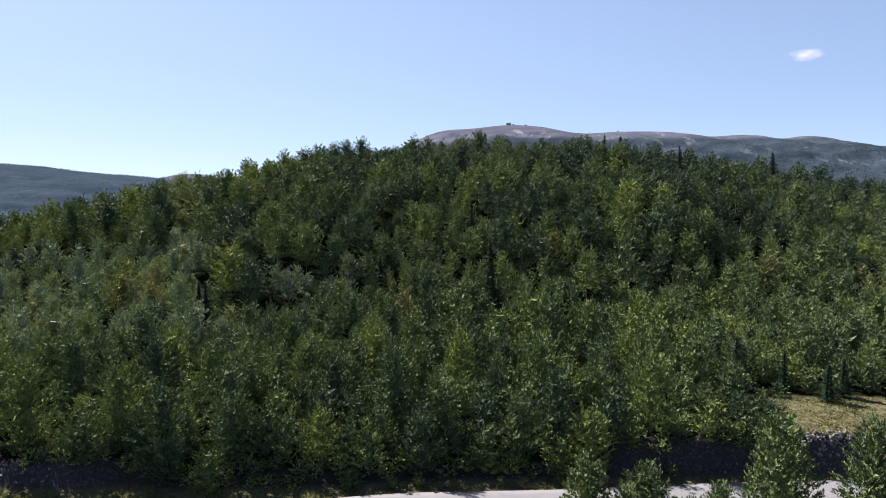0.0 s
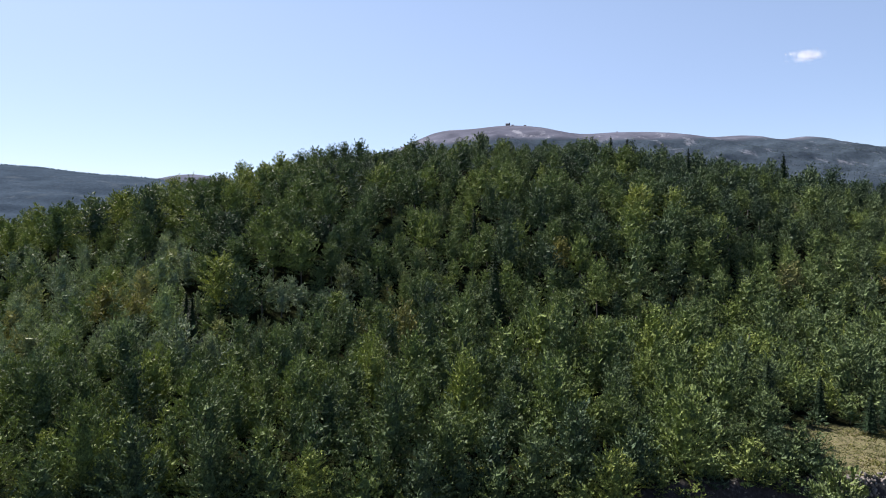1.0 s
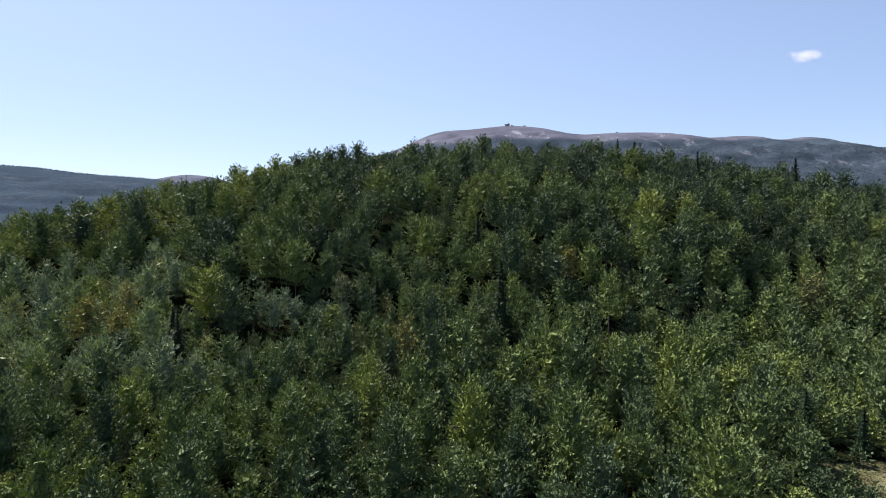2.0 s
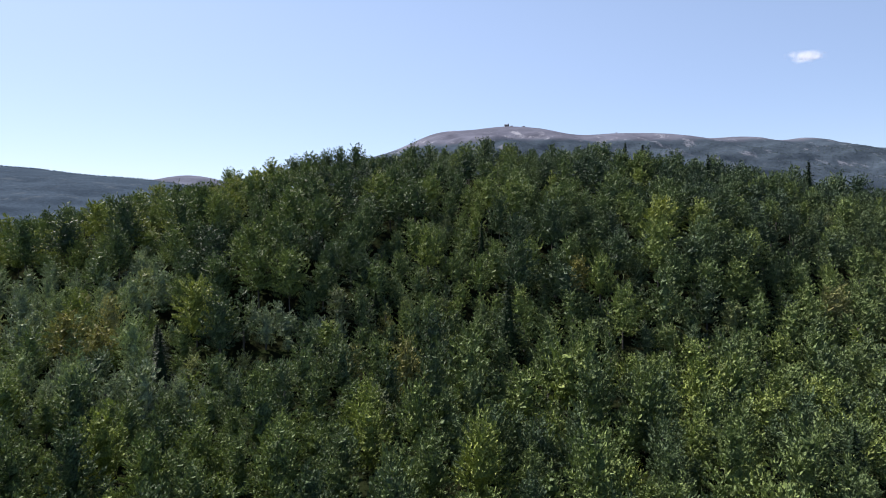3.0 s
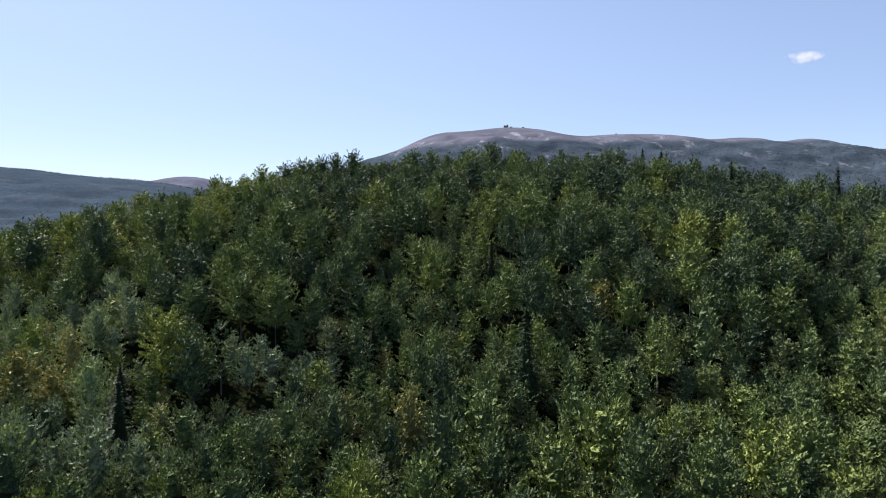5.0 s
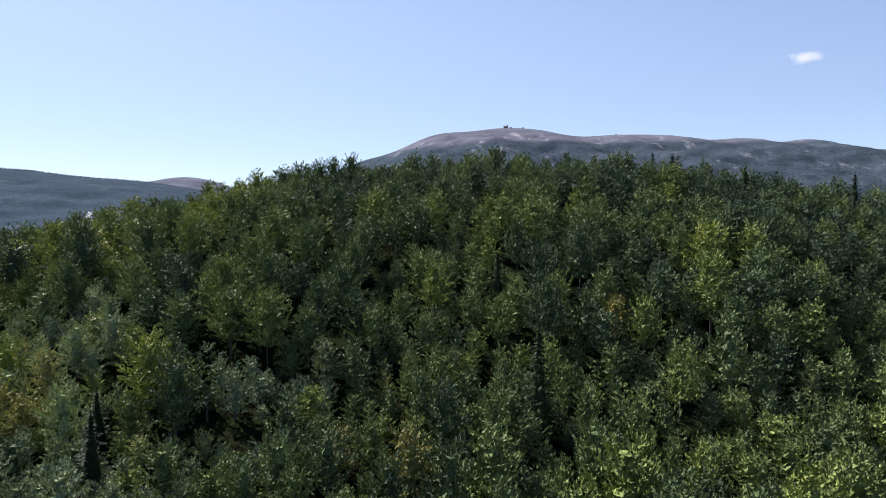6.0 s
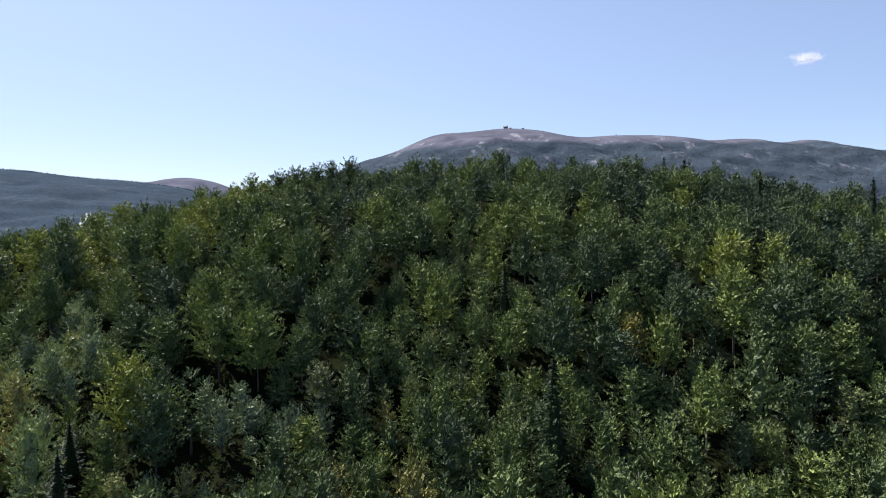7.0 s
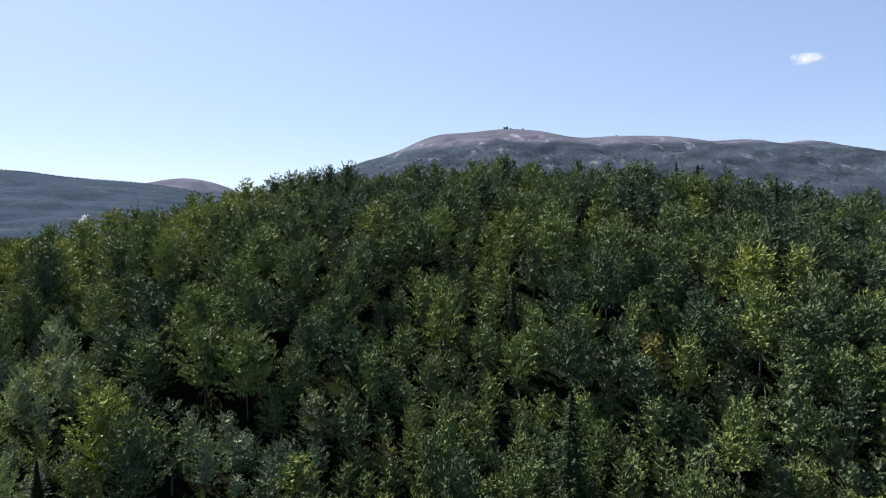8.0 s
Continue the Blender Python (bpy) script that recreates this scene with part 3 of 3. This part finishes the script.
# the skyline
landmarks("old", 5.0, [(-44, 250, 59.6, 0.3), (-39, 247, 60.4, 0.2), (-57, 252, 57.8, 0.25), (-50.5, 248, 58.7, 0.4), (-33, 247, 61.5, 0.2), (-51, 262, 59.2, 0.3), (-47, 258, 58.5, 0.4),
                       (13.5, 229, 61.5, 0.1), (55.4, 236, 60.0, 0.2), (55, 216.5, 55.6, 0.4), (61.5, 217.5, 55.2, 0.6), (68.5, 218, 54.4, 0.3)])
landmarks("near", 3.6, [(-67, 254, 53.0, 0.1), (-64, 250, 52.2, 0.1)])
# the old beeches left of the gully, and those along it
landmarks("old", 5.6, [(-82.7, 178.6, 38.8, 0.1), (-99.4, 181.4, 35.0, 0.05), (-108.3, 178, 34.2, 0.4), (-78.6, 167.2, 31.5, 0.3), (-69.9, 182.5, 39.8, 0.3), (-67.8, 190, 43.6, 0.4),
                       (-88, 188, 39.0, 0.2), (-46.4, 132.6, 22.6, 0.95), (-32.5, 144.8, 27.9, 0.6), (-43.6, 156, 32.2, 0.62), (-36.5, 160, 33.6, 0.3), (-31.3, 169, 38.9, 0.45),
                       (-24.1, 177.6, 38.6, 0.15), (-21.6, 155, 31.9, 0.25), (-25.1, 150.2, 28.8, 0.15), (-18.2, 149.6, 26.6, 0.15), (-40.5, 127.8, 20.5, 0.15)])
landmarks("gaunt", 3.4, [(-37.6, 131.6, 21.2, 0.2), (-60.5, 118.5, 15.5, 0.25)])
# the old beeches right of the middle
landmarks("old", 5.6, [(14.4, 146.4, 29.4, 0.1), (22.6, 142.8, 24.0, 0.1), (30.6, 130.2, 21.3, 0.7), (44.7, 152.4, 33.0, 0.7), (49.7, 166, 38.7, 0.95), (56.3, 156, 33.8, 0.3),
                       (61.5, 171, 38.0, 0.85), (87.2, 187.4, 39.0, 0.55), (89.1, 180.8, 35.9, 0.05), (110.2, 190.6, 40.0, 0.55), (45, 143.6, 26.6, 0.3), (57.9, 144, 25.2, 0.6), (59.9, 141.6, 21.2, 0.4)])
# young growth on the middle slope
landmarks("young", 4.0, [(-3.0, 122.4, 18.6, 0.0), (-2.8, 107, 17.4, 0.1), (2.3, 112.6, 18.4, 0.5), (-53.2, 106.6, 14.0, 0.85), (-61.2, 127.2, 14.8, 1.0), (-42.9, 122.4, 10.6, 0.95), (82.4, 165.8, 24.2, 0.3), (66.5, 131, 15.4, 0.3), (16.1, 108.6, 17.6, 0.75),
                         (2.9, 104.3, 12.7, 0.3), (-29.2, 130.2, 12.1, 0.6), (-7.3, 115.1, 15.0, 0.99), (38.7, 104.8, 15.3, 0.6), (33.2, 103.8, 14.5, 0.88), (48.8, 122, 15.3, 0.5), (27, 150.5, 25.2, 1.0)])
# young growth on the lower slope
landmarks("near", 3.8, [(-27.5, 96.9, 9.2, 0.8), (-25, 101.7, 9.4, 0.4), (-38.6, 102.6, 9.5, 0.5), (-11.1, 97.2, 13.0, 0.95), (17.2, 97, 16.2, 0.9), (23.1, 95, 14.9, 0.9), (31.5, 89, 12.2, 0.95),
                        (38.8, 89.8, 12.5, 0.8), (4.4, 90.4, 11.8, 0.5), (22.3, 86.2, 10.7, 0.6), (69.1, 107.8, 9.5, 0.85), (6.5, 77.2, 9.1, 0.8), (18, 78.4, 8.0, 0.8)])
# the front row along the road
landmarks("near", 3.2, [(-42.1, 70.6, 7.0, 0.95), (-45.2, 70.4, 5.2, 0.4), (-39.7, 72.4, 6.9, 0.2), (-37.2, 73.2, 5.8, 0.6), (-35.7, 82.6, 6.6, 0.3), (-30.7, 74.3, 6.0, 0.8), (-20.8, 74.2, 6.4, 0.7),
                        (-8.3, 83.2, 6.6, 0.5), (-3.2, 76.2, 6.0, 0.4), (0.3, 79.2, 5.8, 0.7), (9.2, 70.5, 4.4, 0.2), (14.1, 71, 4.0, 0.3), (25.3, 74.3, 7.1, 0.9), (30, 75.2, 8.2, 0.7),
                        (31.4, 72.4, 7.5, 0.5), (34.6, 70.8, 7.2, 0.4), (37.6, 71.6, 7.3, 0.85)])

rng = random.Random(5)
draw = np.random.RandomState(5)
cy = 61.0 + (274 - 61.0) * draw.rand(60000) ** 0.8
cx = (0.735 * cy + 7) * draw.uniform(-1, 1, 60000)
foot_gap = cy - bank_foot(cx)
bare = (cx > 37) & (cy < 77) | (foot_gap < 0.4) | (clearing(cx, cy) > 0.15) | ((cx > 16) & (cx < 40) & (foot_gap < 2.5)) | ((cx < -30) & (foot_gap < 1.8) | (cx < -41) & (foot_gap < 4.0))
old_share = step(-4, 4, cy - np.interp(cx, edge_x, edge_y) + 5 * waves(cx, cy, 28, 31, 2))
low_share, crest_share = 1 - step(72, 100, cy), np.maximum(step(190, 235, cy) * (1 - 0.4 * step(-20, 10, cx) - 0.7 * step(45, 80, cx)), 0.8 * (1 - step(-78, -52, cx)))
open_soil = bare.copy()
# gaps without trees in the wood and its gully, added to make deep shade
SHADE_GAPS = [(-20, 146, 4.2, 8), (-28, 157, 3.4, 6), (-29.5, 127, 4.0, 6.5), (-36, 128, 3.6, 4.5), (-37, 180, 2.6, 4), (13, 182, 2, 4), (-49, 122, 3, 4),
          (-40, 143, 2, 3), (-50, 74, 4, 3), (11.5, 123.5, 2.6, 2.5)]
for px, py, wide, deep in SHADE_GAPS:
    bare |= ((cx - px) / wide) ** 2 + ((cy - py) / deep) ** 2 < 1
# tint patches; the darkening left of the middle stands in for shaded crowns
tint_with_shade = 0.5 + 0.5 * waves(cx, cy, 60, 55, 3) + 0.35 * (1 - step(-66, -44, cx)) * step(92, 105, cy) - 0.3 * (1 - step(-30, -5, cx)) * step(-62, -48, cx) * step(110, 135, cy) - 0.45 * step(15, 50, cx) * step(145, 170, cy)
for x, y, s, low, crest, hue in zip(*(v[~bare].tolist() for v in (cx, cy, old_share, low_share, crest_share, tint_with_shade))):
    if rng.random() < s:
        size = rng.uniform(0.58, 1.08)
        style, high, need = "old_far" if y > 185 else "old", (14.4 - 2.4 * crest) * size, 7.6 * size
        tint = min(1, max(0, rng.gauss(0.12 + 0.6 * hue, 0.2)))
    else:
        size = rng.uniform(0.45, 1.3)
        style = "near" if y < 92 else "young"
        high, need = (7.8 + 0.6 * low) * size, 4.3 * size
        if size < 0.72:
            style = "sapling"
        if rng.random() < 0.008:
            style, high, need = "spruce", high * 1.35, need * 0.9
        if rng.random() < 0.05:
            high, need = high * 1.4, need * 1.3
        tint = rng.random() if rng.random() < 0.5 else min(1, max(0, rng.gauss(0.1 + 0.7 * hue, 0.1)))
    if room(x, y, need):
        plant(x, y, style, high, tint, need)

# trees on the near side of the road
for x, y, top, tint in [(29.2, 52.3, 10.4, 0.65), (37.6, 52.0, 10.0, 0.7), (12.1, 50.0, 7.7, 0.5), (17.0, 50.2, 7.0, 0.35), (15.0, 48.6, 5.6, 0.6), (23.6, 51.0, 4.9, 0.8), (20.2, 49.0, 4.4, 0.6)]:
    plant(x, y, "roadside", top - float(land(x, y)), tint, 3.0)

# the nearest stretch of the wood stands as trees of their own, the rest as one wood
single = [p for p in planted if p[2] == "spruce" and p[1] < 130 or p[1] < 103 and abs(p[0]) < 62]
single = sorted(single, key=lambda p: p[1])[:330]
ids = {id(p) for p in single}
rest = [p for p in planted if id(p) not in ids]


def crown_mesh(name, crown, mat):
    return mesh_from(name, crown, np.arange(len(crown)).reshape(-1, 3), [mat])


LABELS = {"old": ("beech_tree", "tall dark green beech with a broad crown", leaf_old),
          "near": ("broadleaf_tree", "young green broadleaf tree with ascending boughs", leaf_young),
          "roadside": ("broadleaf_tree", "bushy yellow-green broadleaf tree beside the road", leaf_roadside),
          "sapling": ("broadleaf_tree", "small young broadleaf tree with a narrow crown", leaf_young),
          "young": ("broadleaf_tree", "young green broadleaf tree with ascending boughs", leaf_young),
          "gaunt": ("beech_tree", "tall gaunt beech with a bare grey trunk", leaf_old),
          "shrub": ("shrub", "low pale green shrub on the road verge", shrub_leaf),
          "spruce": ("spruce_tree", "dark narrow spruce standing among broadleaf trees", needle)}
masters = {}


def tree_thing(x, y, style, high, turn, which):
    name, label, mat = LABELS[style]
    scale = high / HEIGHTS[style]
    wide = scale ** 0.75
    m = pose(x, y, float(land(x, y)), 0, 0, turn) @ Matrix.Diagonal((wide, wide, scale, 1))
    key = (style, which)
    if key not in masters:
        crown, trunk, _ = KINDS[style][which]
        top = tagged(new(name), label, name.replace("_", " "), {"spruce": "spruces in the wood", "shrub": "shrubs along the road"}.get(style, "trees of the lower slope"))
        part("trunk", mesh_from("trunk", *trunk, [bark], smooth=True), top, "grey bark trunk with limbs")
        part("crown", crown_mesh("crown", crown, mat), top)
        top.matrix_basis = m
        masters[key] = top
    else:
        ob = masters[key]
        made = copy_thing(ob, Matrix.Identity(4))
        made.matrix_basis = m


for i, (x, y, style, high, turn, tint) in enumerate(single):
    tree_thing(x, y, style, high, turn, i % len(KINDS[style]))

# undergrowth in the gaps, part of the wood
brush = [broadleaf_crown(900 + i, 2.6, 2.0, 16, 7, 0.6, 0.0, 6, 0.3, 0.34, False) for i in range(4)]
KINDS["brush"] = [(c, None, (np.zeros((0, 3)), np.zeros((0, 3), int))) for c in brush]
HEIGHTS["brush"] = 2.6
pick = np.flatnonzero(~open_soil)[:1500]
rest += [(x, y, "brush", rng.uniform(0.9, 2.2), rng.uniform(0, 360), rng.uniform(0, 0.35)) for x, y in zip(cx[pick].tolist(), cy[pick].tolist()) if y < 215]
for _ in range(520):
    x = rng.uniform(-44, 37)
    rest.append((x, float(bank_foot(x)) + rng.uniform(1.5 if x > 17 or x < -30 else 0.5, 8.0), "brush", rng.uniform(0.5, 1.5), rng.uniform(0, 360), rng.uniform(0, 1)))
wood_v, wood_f, wood_m, wood_t, base = [], [], [], [], 0
slot = {"old": 1, "old_far": 1, "gaunt": 1, "young": 2, "near": 2, "sapling": 2, "roadside": 2, "spruce": 3, "brush": 1}
for i, (x, y, style, high, turn, tint) in enumerate(rest):
    crown, _, (tv, tf) = KINDS[style][i % len(KINDS[style])]
    scale = high / HEIGHTS[style]
    wide = scale ** 0.75 * (0.84 + 0.36 * ((i * 0.618) % 1.0))
    c, s = math.cos(radians(turn)), math.sin(radians(turn))
    turn_m = np.array([[c * wide, s * wide, 0], [-s * wide, c * wide, 0], [0, 0, scale]])
    at = np.array((x, y, float(land(x, y))))
    both = np.concatenate([crown, tv]) @ turn_m + at
    wood_v.append(both)
    wood_f.append(np.concatenate([np.arange(len(crown)).reshape(-1, 3), tf + len(crown)]) + base)
    pale = style in ("young", "sapling") and x < -30 + 12 * math.sin(y / 9) and (i * 0.618) % 1.0 < 0.75
    wood_m.append(np.r_[np.full(len(crown) // 3, 4 if pale else slot[style]), np.zeros(len(tf), int)])
    wood_t.append(np.full(len(both), tint))
    base += len(both)
wood_me = mesh_from("woodland", np.concatenate(wood_v), np.concatenate(wood_f), [bark, leaf_old_joined, leaf_young_joined, needle_joined, leaf_pale_joined], np.concatenate(wood_m))
attribute(wood_me, "tint", np.concatenate(wood_t))
tagged(new("woodland", wood_me), "dense mixed beech wood covering the hillside", "woodland", kind="stuff")


def far_wood(name, label, height, box, count, mat, test, size, seed):
    """Small trees scattered over a far slope, joined: each a ragged cone."""
    r = np.random.RandomState(seed)
    x, y = r.uniform(box[0], box[1], count), r.uniform(box[2], box[3], count)
    z = height(x, y)
    ok = test(x, y, z) > r.rand(count)
    x, y, z = x[ok], y[ok], z[ok]
    n = len(x)
    h, w = size * r.uniform(0.6, 1.3, n), size * r.uniform(0.28, 0.5, n)
    a0 = r.uniform(0, 6.28, n)
    corners = [np.c_[x, y, z + h]]
    for j in range(4):
        a = a0 + j * math.pi / 2
        corners.append(np.c_[x + np.cos(a) * w * r.uniform(0.8, 1.2, n), y + np.sin(a) * w, z - 1.0 + h * r.uniform(0, 0.25, n)])
    v = np.stack(corners, 1).reshape(-1, 3)
    tri = np.array([(0, 1 + j, 1 + (j + 1) % 4) for j in range(4)])
    f = (tri[None] + (np.arange(n) * 5)[:, None, None]).reshape(-1, 3)
    me = mesh_from(name, v, f, [mat])
    attribute(me, "tint", np.repeat(r.rand(n), 5))
    return tagged(new(name, me), label, "woodland", kind="stuff")


# far foliage tints, with the haze before them mixed into the colour
HAZY_FAR_TINTS = [(0.0, (0.035, 0.053, 0.064)), (0.6, (0.045, 0.065, 0.073)), (1.0, (0.057, 0.081, 0.070))]
hazy_far_leaf = leaf_material("hazy_far_woods", HAZY_FAR_TINTS, True, 0.9, 0.1)
# lightened to a haze blue, to match the ridge's painted haze
hazy_ridge_leaf = leaf_material("hazy_ridge_woods", [(0.0, (0.105, 0.135, 0.170)), (1.0, (0.140, 0.175, 0.205))], True, 0.9, 0.1)
far_wood("ridge_woodland", "distant woods covering the ridge", ridge_height, (-2900, -250, 1000, 2380), 40000, hazy_ridge_leaf,
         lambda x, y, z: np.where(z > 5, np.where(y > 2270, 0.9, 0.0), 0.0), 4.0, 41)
far_wood("mountain_woodland", "dark conifer woods on the mountain's lower slopes", main_height, (-600, 2900, 1950, 3350), 26000, hazy_far_leaf,
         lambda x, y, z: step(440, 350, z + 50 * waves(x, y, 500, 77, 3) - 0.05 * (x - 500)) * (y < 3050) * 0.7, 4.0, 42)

far_wood("valley_woodland", "broadleaf woods on the valley floor behind the hill", land, (-1500, -160, 330, 1050), 16000, hazy_far_leaf,
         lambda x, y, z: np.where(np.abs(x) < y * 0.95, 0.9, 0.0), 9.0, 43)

# ---- roadside ----
for i, (x, y, high) in enumerate([(-23, 59.8, 1.7), (-24.6, 60.2, 1.3), (-9.6, 60.9, 2.0), (-5.2, 61.2, 1.2), (-2.5, 61.4, 1.3), (-43, 57.5, 1.9), (-33, 57.6, 1.1), (-37.5, 57.2, 1.0),
                                  (6, 61.9, 0.9), (12, 62.2, 1.0), (-15, 60.2, 0.9), (-29, 58.8, 1.2), (-47, 57.0, 1.3), (24.0, 63.4, 1.3)]):
    tree_thing(x, y, "shrub", high, 77 * i, i % 4)


def rock_mesh(seed):
    """A broken limestone block: a subdivided ball with flat fracture faces."""
    r = random.Random(seed)
    bm = bmesh.new()
    bmesh.ops.create_icosphere(bm, subdivisions=2, radius=0.5)
    cuts = [(Vector((r.gauss(0, 1), r.gauss(0, 1), r.gauss(0, 1))).normalized(), r.uniform(0.22, 0.42)) for _ in range(9)]
    for vert in bm.verts:
        for direction, far in cuts:
            over = vert.co.dot(direction) - far
            if over > 0:
                vert.co -= direction * over
        vert.co *= 1 + r.uniform(-0.04, 0.04)
    me = bpy.data.meshes.new("rock")
    bm.to_mesh(me)
    bm.free()
    me.materials.append(stone_mat)
    return me


rock_meshes = [rock_mesh(i) for i in range(8)]
r = random.Random(11)
stones = [(r.gauss(42.8, 2.2), min(2.9, max(0.8, r.gauss(2.0, 0.5))), r.uniform(0.16, 0.62)) for _ in range(190)] + [(r.uniform(37, 46), r.uniform(-0.5, 0.6), r.uniform(0.1, 0.3)) for _ in range(60)]
stones += [(r.gauss(-46.0, 2.6), r.uniform(0.6, 2.5), r.uniform(0.16, 0.5)) for _ in range(110)]
stones += [(r.uniform(19, 36), r.uniform(0.3, 2.4), r.uniform(0.12, 0.4)) for _ in range(36)]
for x, gap, size in stones:
    y = float(bank_foot(x)) + gap
    ob = tagged(new("rock", r.choice(rock_meshes)), "broken grey limestone block on the road cutting", "rock", "rocks of the cutting")
    ob.matrix_basis = pose(x, y, float(land(x, y)) + 0.12 * size, r.uniform(0, 360), r.uniform(0, 360), r.uniform(0, 360)) @ Matrix.Diagonal((size, size * r.uniform(0.6, 1), size * r.uniform(0.5, 0.9), 1))


def grass(count, seed):
    """Tufts of dry grass on the verges and the shelf, joined."""
    rr = np.random.RandomState(seed)
    x = np.r_[rr.uniform(-55, 48, count), rr.uniform(40, 66, count), rr.uniform(-60, -44, count // 4)]
    y = np.r_[bank_foot(x[:count]) + rr.normal(-0.9, 0.7, count), rr.uniform(65.5, 80, count), rr.uniform(62, 68, count // 4)]
    ok = (y > road_far_edge(x) + 0.15) & ((clearing(x, y) > 0.4) | (np.arange(len(x)) < count))
    x, y = x[ok], y[ok]
    z = land(x, y)
    k = 4
    p = np.repeat(np.c_[x, y, z], k, axis=0) + np.c_[rr.normal(0, 0.12, (len(x) * k, 2)), np.zeros(len(x) * k)]
    high = np.repeat(rr.uniform(0.08, 0.26, len(x)) * (0.75 + 0.6 * waves(x, y, 9, 6, 3)).clip(0.3, 1.4), k)
    a = rr.uniform(0, 2 * np.pi, len(p))
    side = np.c_[np.cos(a), np.sin(a), 0 * a] * 0.07
    tip = p + np.c_[rr.normal(0, 0.13, (len(p), 2)), high]
    v = np.stack([p - side, p + side, tip], 1).reshape(-1, 3)
    me = mesh_from("grass", v, np.arange(len(v)).reshape(-1, 3), [grass_blade])
    attribute(me, "tint", np.repeat(rr.rand(len(x)), 3 * k))
    return tagged(new("grass", me), "dry yellow-green grass on verge and clearing", "grass", kind="stuff")


grass(4200, 61)

# ---- on the far summit ----
plaster = rough_material("weathered_plaster", [(0.3, (0.132, 0.125, 0.119)), (0.7, (0.198, 0.185, 0.178))], 0.2, 8, 0.2)
roofing = rough_material("dark_roofing", [(0.3, (0.033, 0.030, 0.030)), (0.7, (0.066, 0.059, 0.059))], 0.2, 8, 0.2)


def box_mesh(name, size, mat, ridge=0.0):
    """A wall block, or with a ridge a gabled roof, standing on its base."""
    bm = bmesh.new()
    bmesh.ops.create_cube(bm, size=1.0)
    for vert in bm.verts:
        top = vert.co.z > 0
        vert.co = Vector((vert.co.x * size[0], vert.co.y * size[1] * (0.04 if ridge and top else 1), (vert.co.z + 0.5) * size[2]))
    bmesh.ops.bevel(bm, geom=bm.edges[:], offset=min(size) * 0.03, segments=1, affect="EDGES")
    me = bpy.data.meshes.new(name)
    bm.to_mesh(me)
    bm.free()
    me.materials.append(mat)
    return me


def summit_house(x, y, size, tower):
    z = float(main_height(np.float64(x), np.float64(y))) - 1.5
    top = tagged(new("summit_house"), "small grey stone house on the bare summit", "house", "houses on the summit")
    top.matrix_basis = pose(x, y, z)
    part("wall", box_mesh("wall", (size, size * 0.6, size * 0.36), plaster), top)
    roof = part("roof", box_mesh("roof", (size * 1.08, size * 0.7, size * 0.2), roofing, 1.0), top, "dark gabled roof")
    roof.location = (0, 0, size * 0.36)
    if tower:
        t = part("tower", box_mesh("tower", (size * 0.2, size * 0.2, size * 0.75), plaster), top)
        t.location = (size * 0.32, 0, 0)


summit_house(358, 3398, 24, True)
summit_house(384, 3396, 12, False)
summit_house(452, 3398, 13, False)
summit_house(962, 3398, 9, True)


# ---- cloud and smoke ----
def vapour_material(name):
    """White droplets that scatter the light on and through."""
    m, n, l, out = material(name)
    geo = n.new("ShaderNodeNewGeometry")
    tone = ramp(n, [(0.0, (0.732, 0.732, 0.740)), (1.0, (0.789, 0.789, 0.789))])
    l.new(geo.outputs["Random Per Island"], tone.inputs[0])
    d, t, both = n.new("ShaderNodeBsdfDiffuse"), n.new("ShaderNodeBsdfTranslucent"), n.new("ShaderNodeMixShader")
    l.new(tone.outputs[0], d.inputs[0])
    l.new(tone.outputs[0], t.inputs[0])
    both.inputs[0].default_value = 0.5
    l.new(d.outputs[0], both.inputs[1])
    l.new(t.outputs[0], both.inputs[2])
    l.new(both.outputs[0], out.inputs[0])
    return m


def drift(name, billows, fleck, seed):
    """Flecks of vapour, dense in the middle of every billow and thinning out to its rim."""
    rr = np.random.RandomState(seed)
    pts = [np.array(c) + rr.normal(size=(count, 3)) * np.array(spread) for *c, spread, count in billows]
    p = np.concatenate(pts)
    a, q = unit(rr.normal(size=p.shape)), unit(rr.normal(size=p.shape))
    L = fleck * rr.uniform(0.6, 1.5, (len(p), 1))
    v = np.stack([p + a * L, p - a * L * 0.5 + q * L * 0.7, p - a * L * 0.5 - q * L * 0.7], 1).reshape(-1, 3)
    return new(name, mesh_from(name, v, np.arange(len(v)).reshape(-1, 3), [vapour_material(name + "_vapour")]))


cloud = tagged(drift("cloud", [(-26, 0, 6, (24, 40, 12), 800), (26, 0, 3, (25, 40, 12), 900), (0, 0, 12, (24, 40, 10), 500), (-22, 0, -22, (30, 30, 8), 450), (-84, 0, 12, (24, 20, 5), 200), (66, 0, 0, (16, 20, 9), 300)],
                     2.1, 4), "small white cloud torn at its rim", "cloud")
cloud.location = (2062, 3500, 974)
cloud.scale = (0.85, 0.85, 0.85)
smoke = tagged(drift("smoke_plume", [(2.2 * i, 0, 2.8 * i, (1.5 + 0.3 * i, 2, 2.2), 70 - 5 * i) for i in range(8)], 0.9, 9), "thin white smoke rising from the valley woods", "smoke")
smoke.location = (-735, 1300, 44)
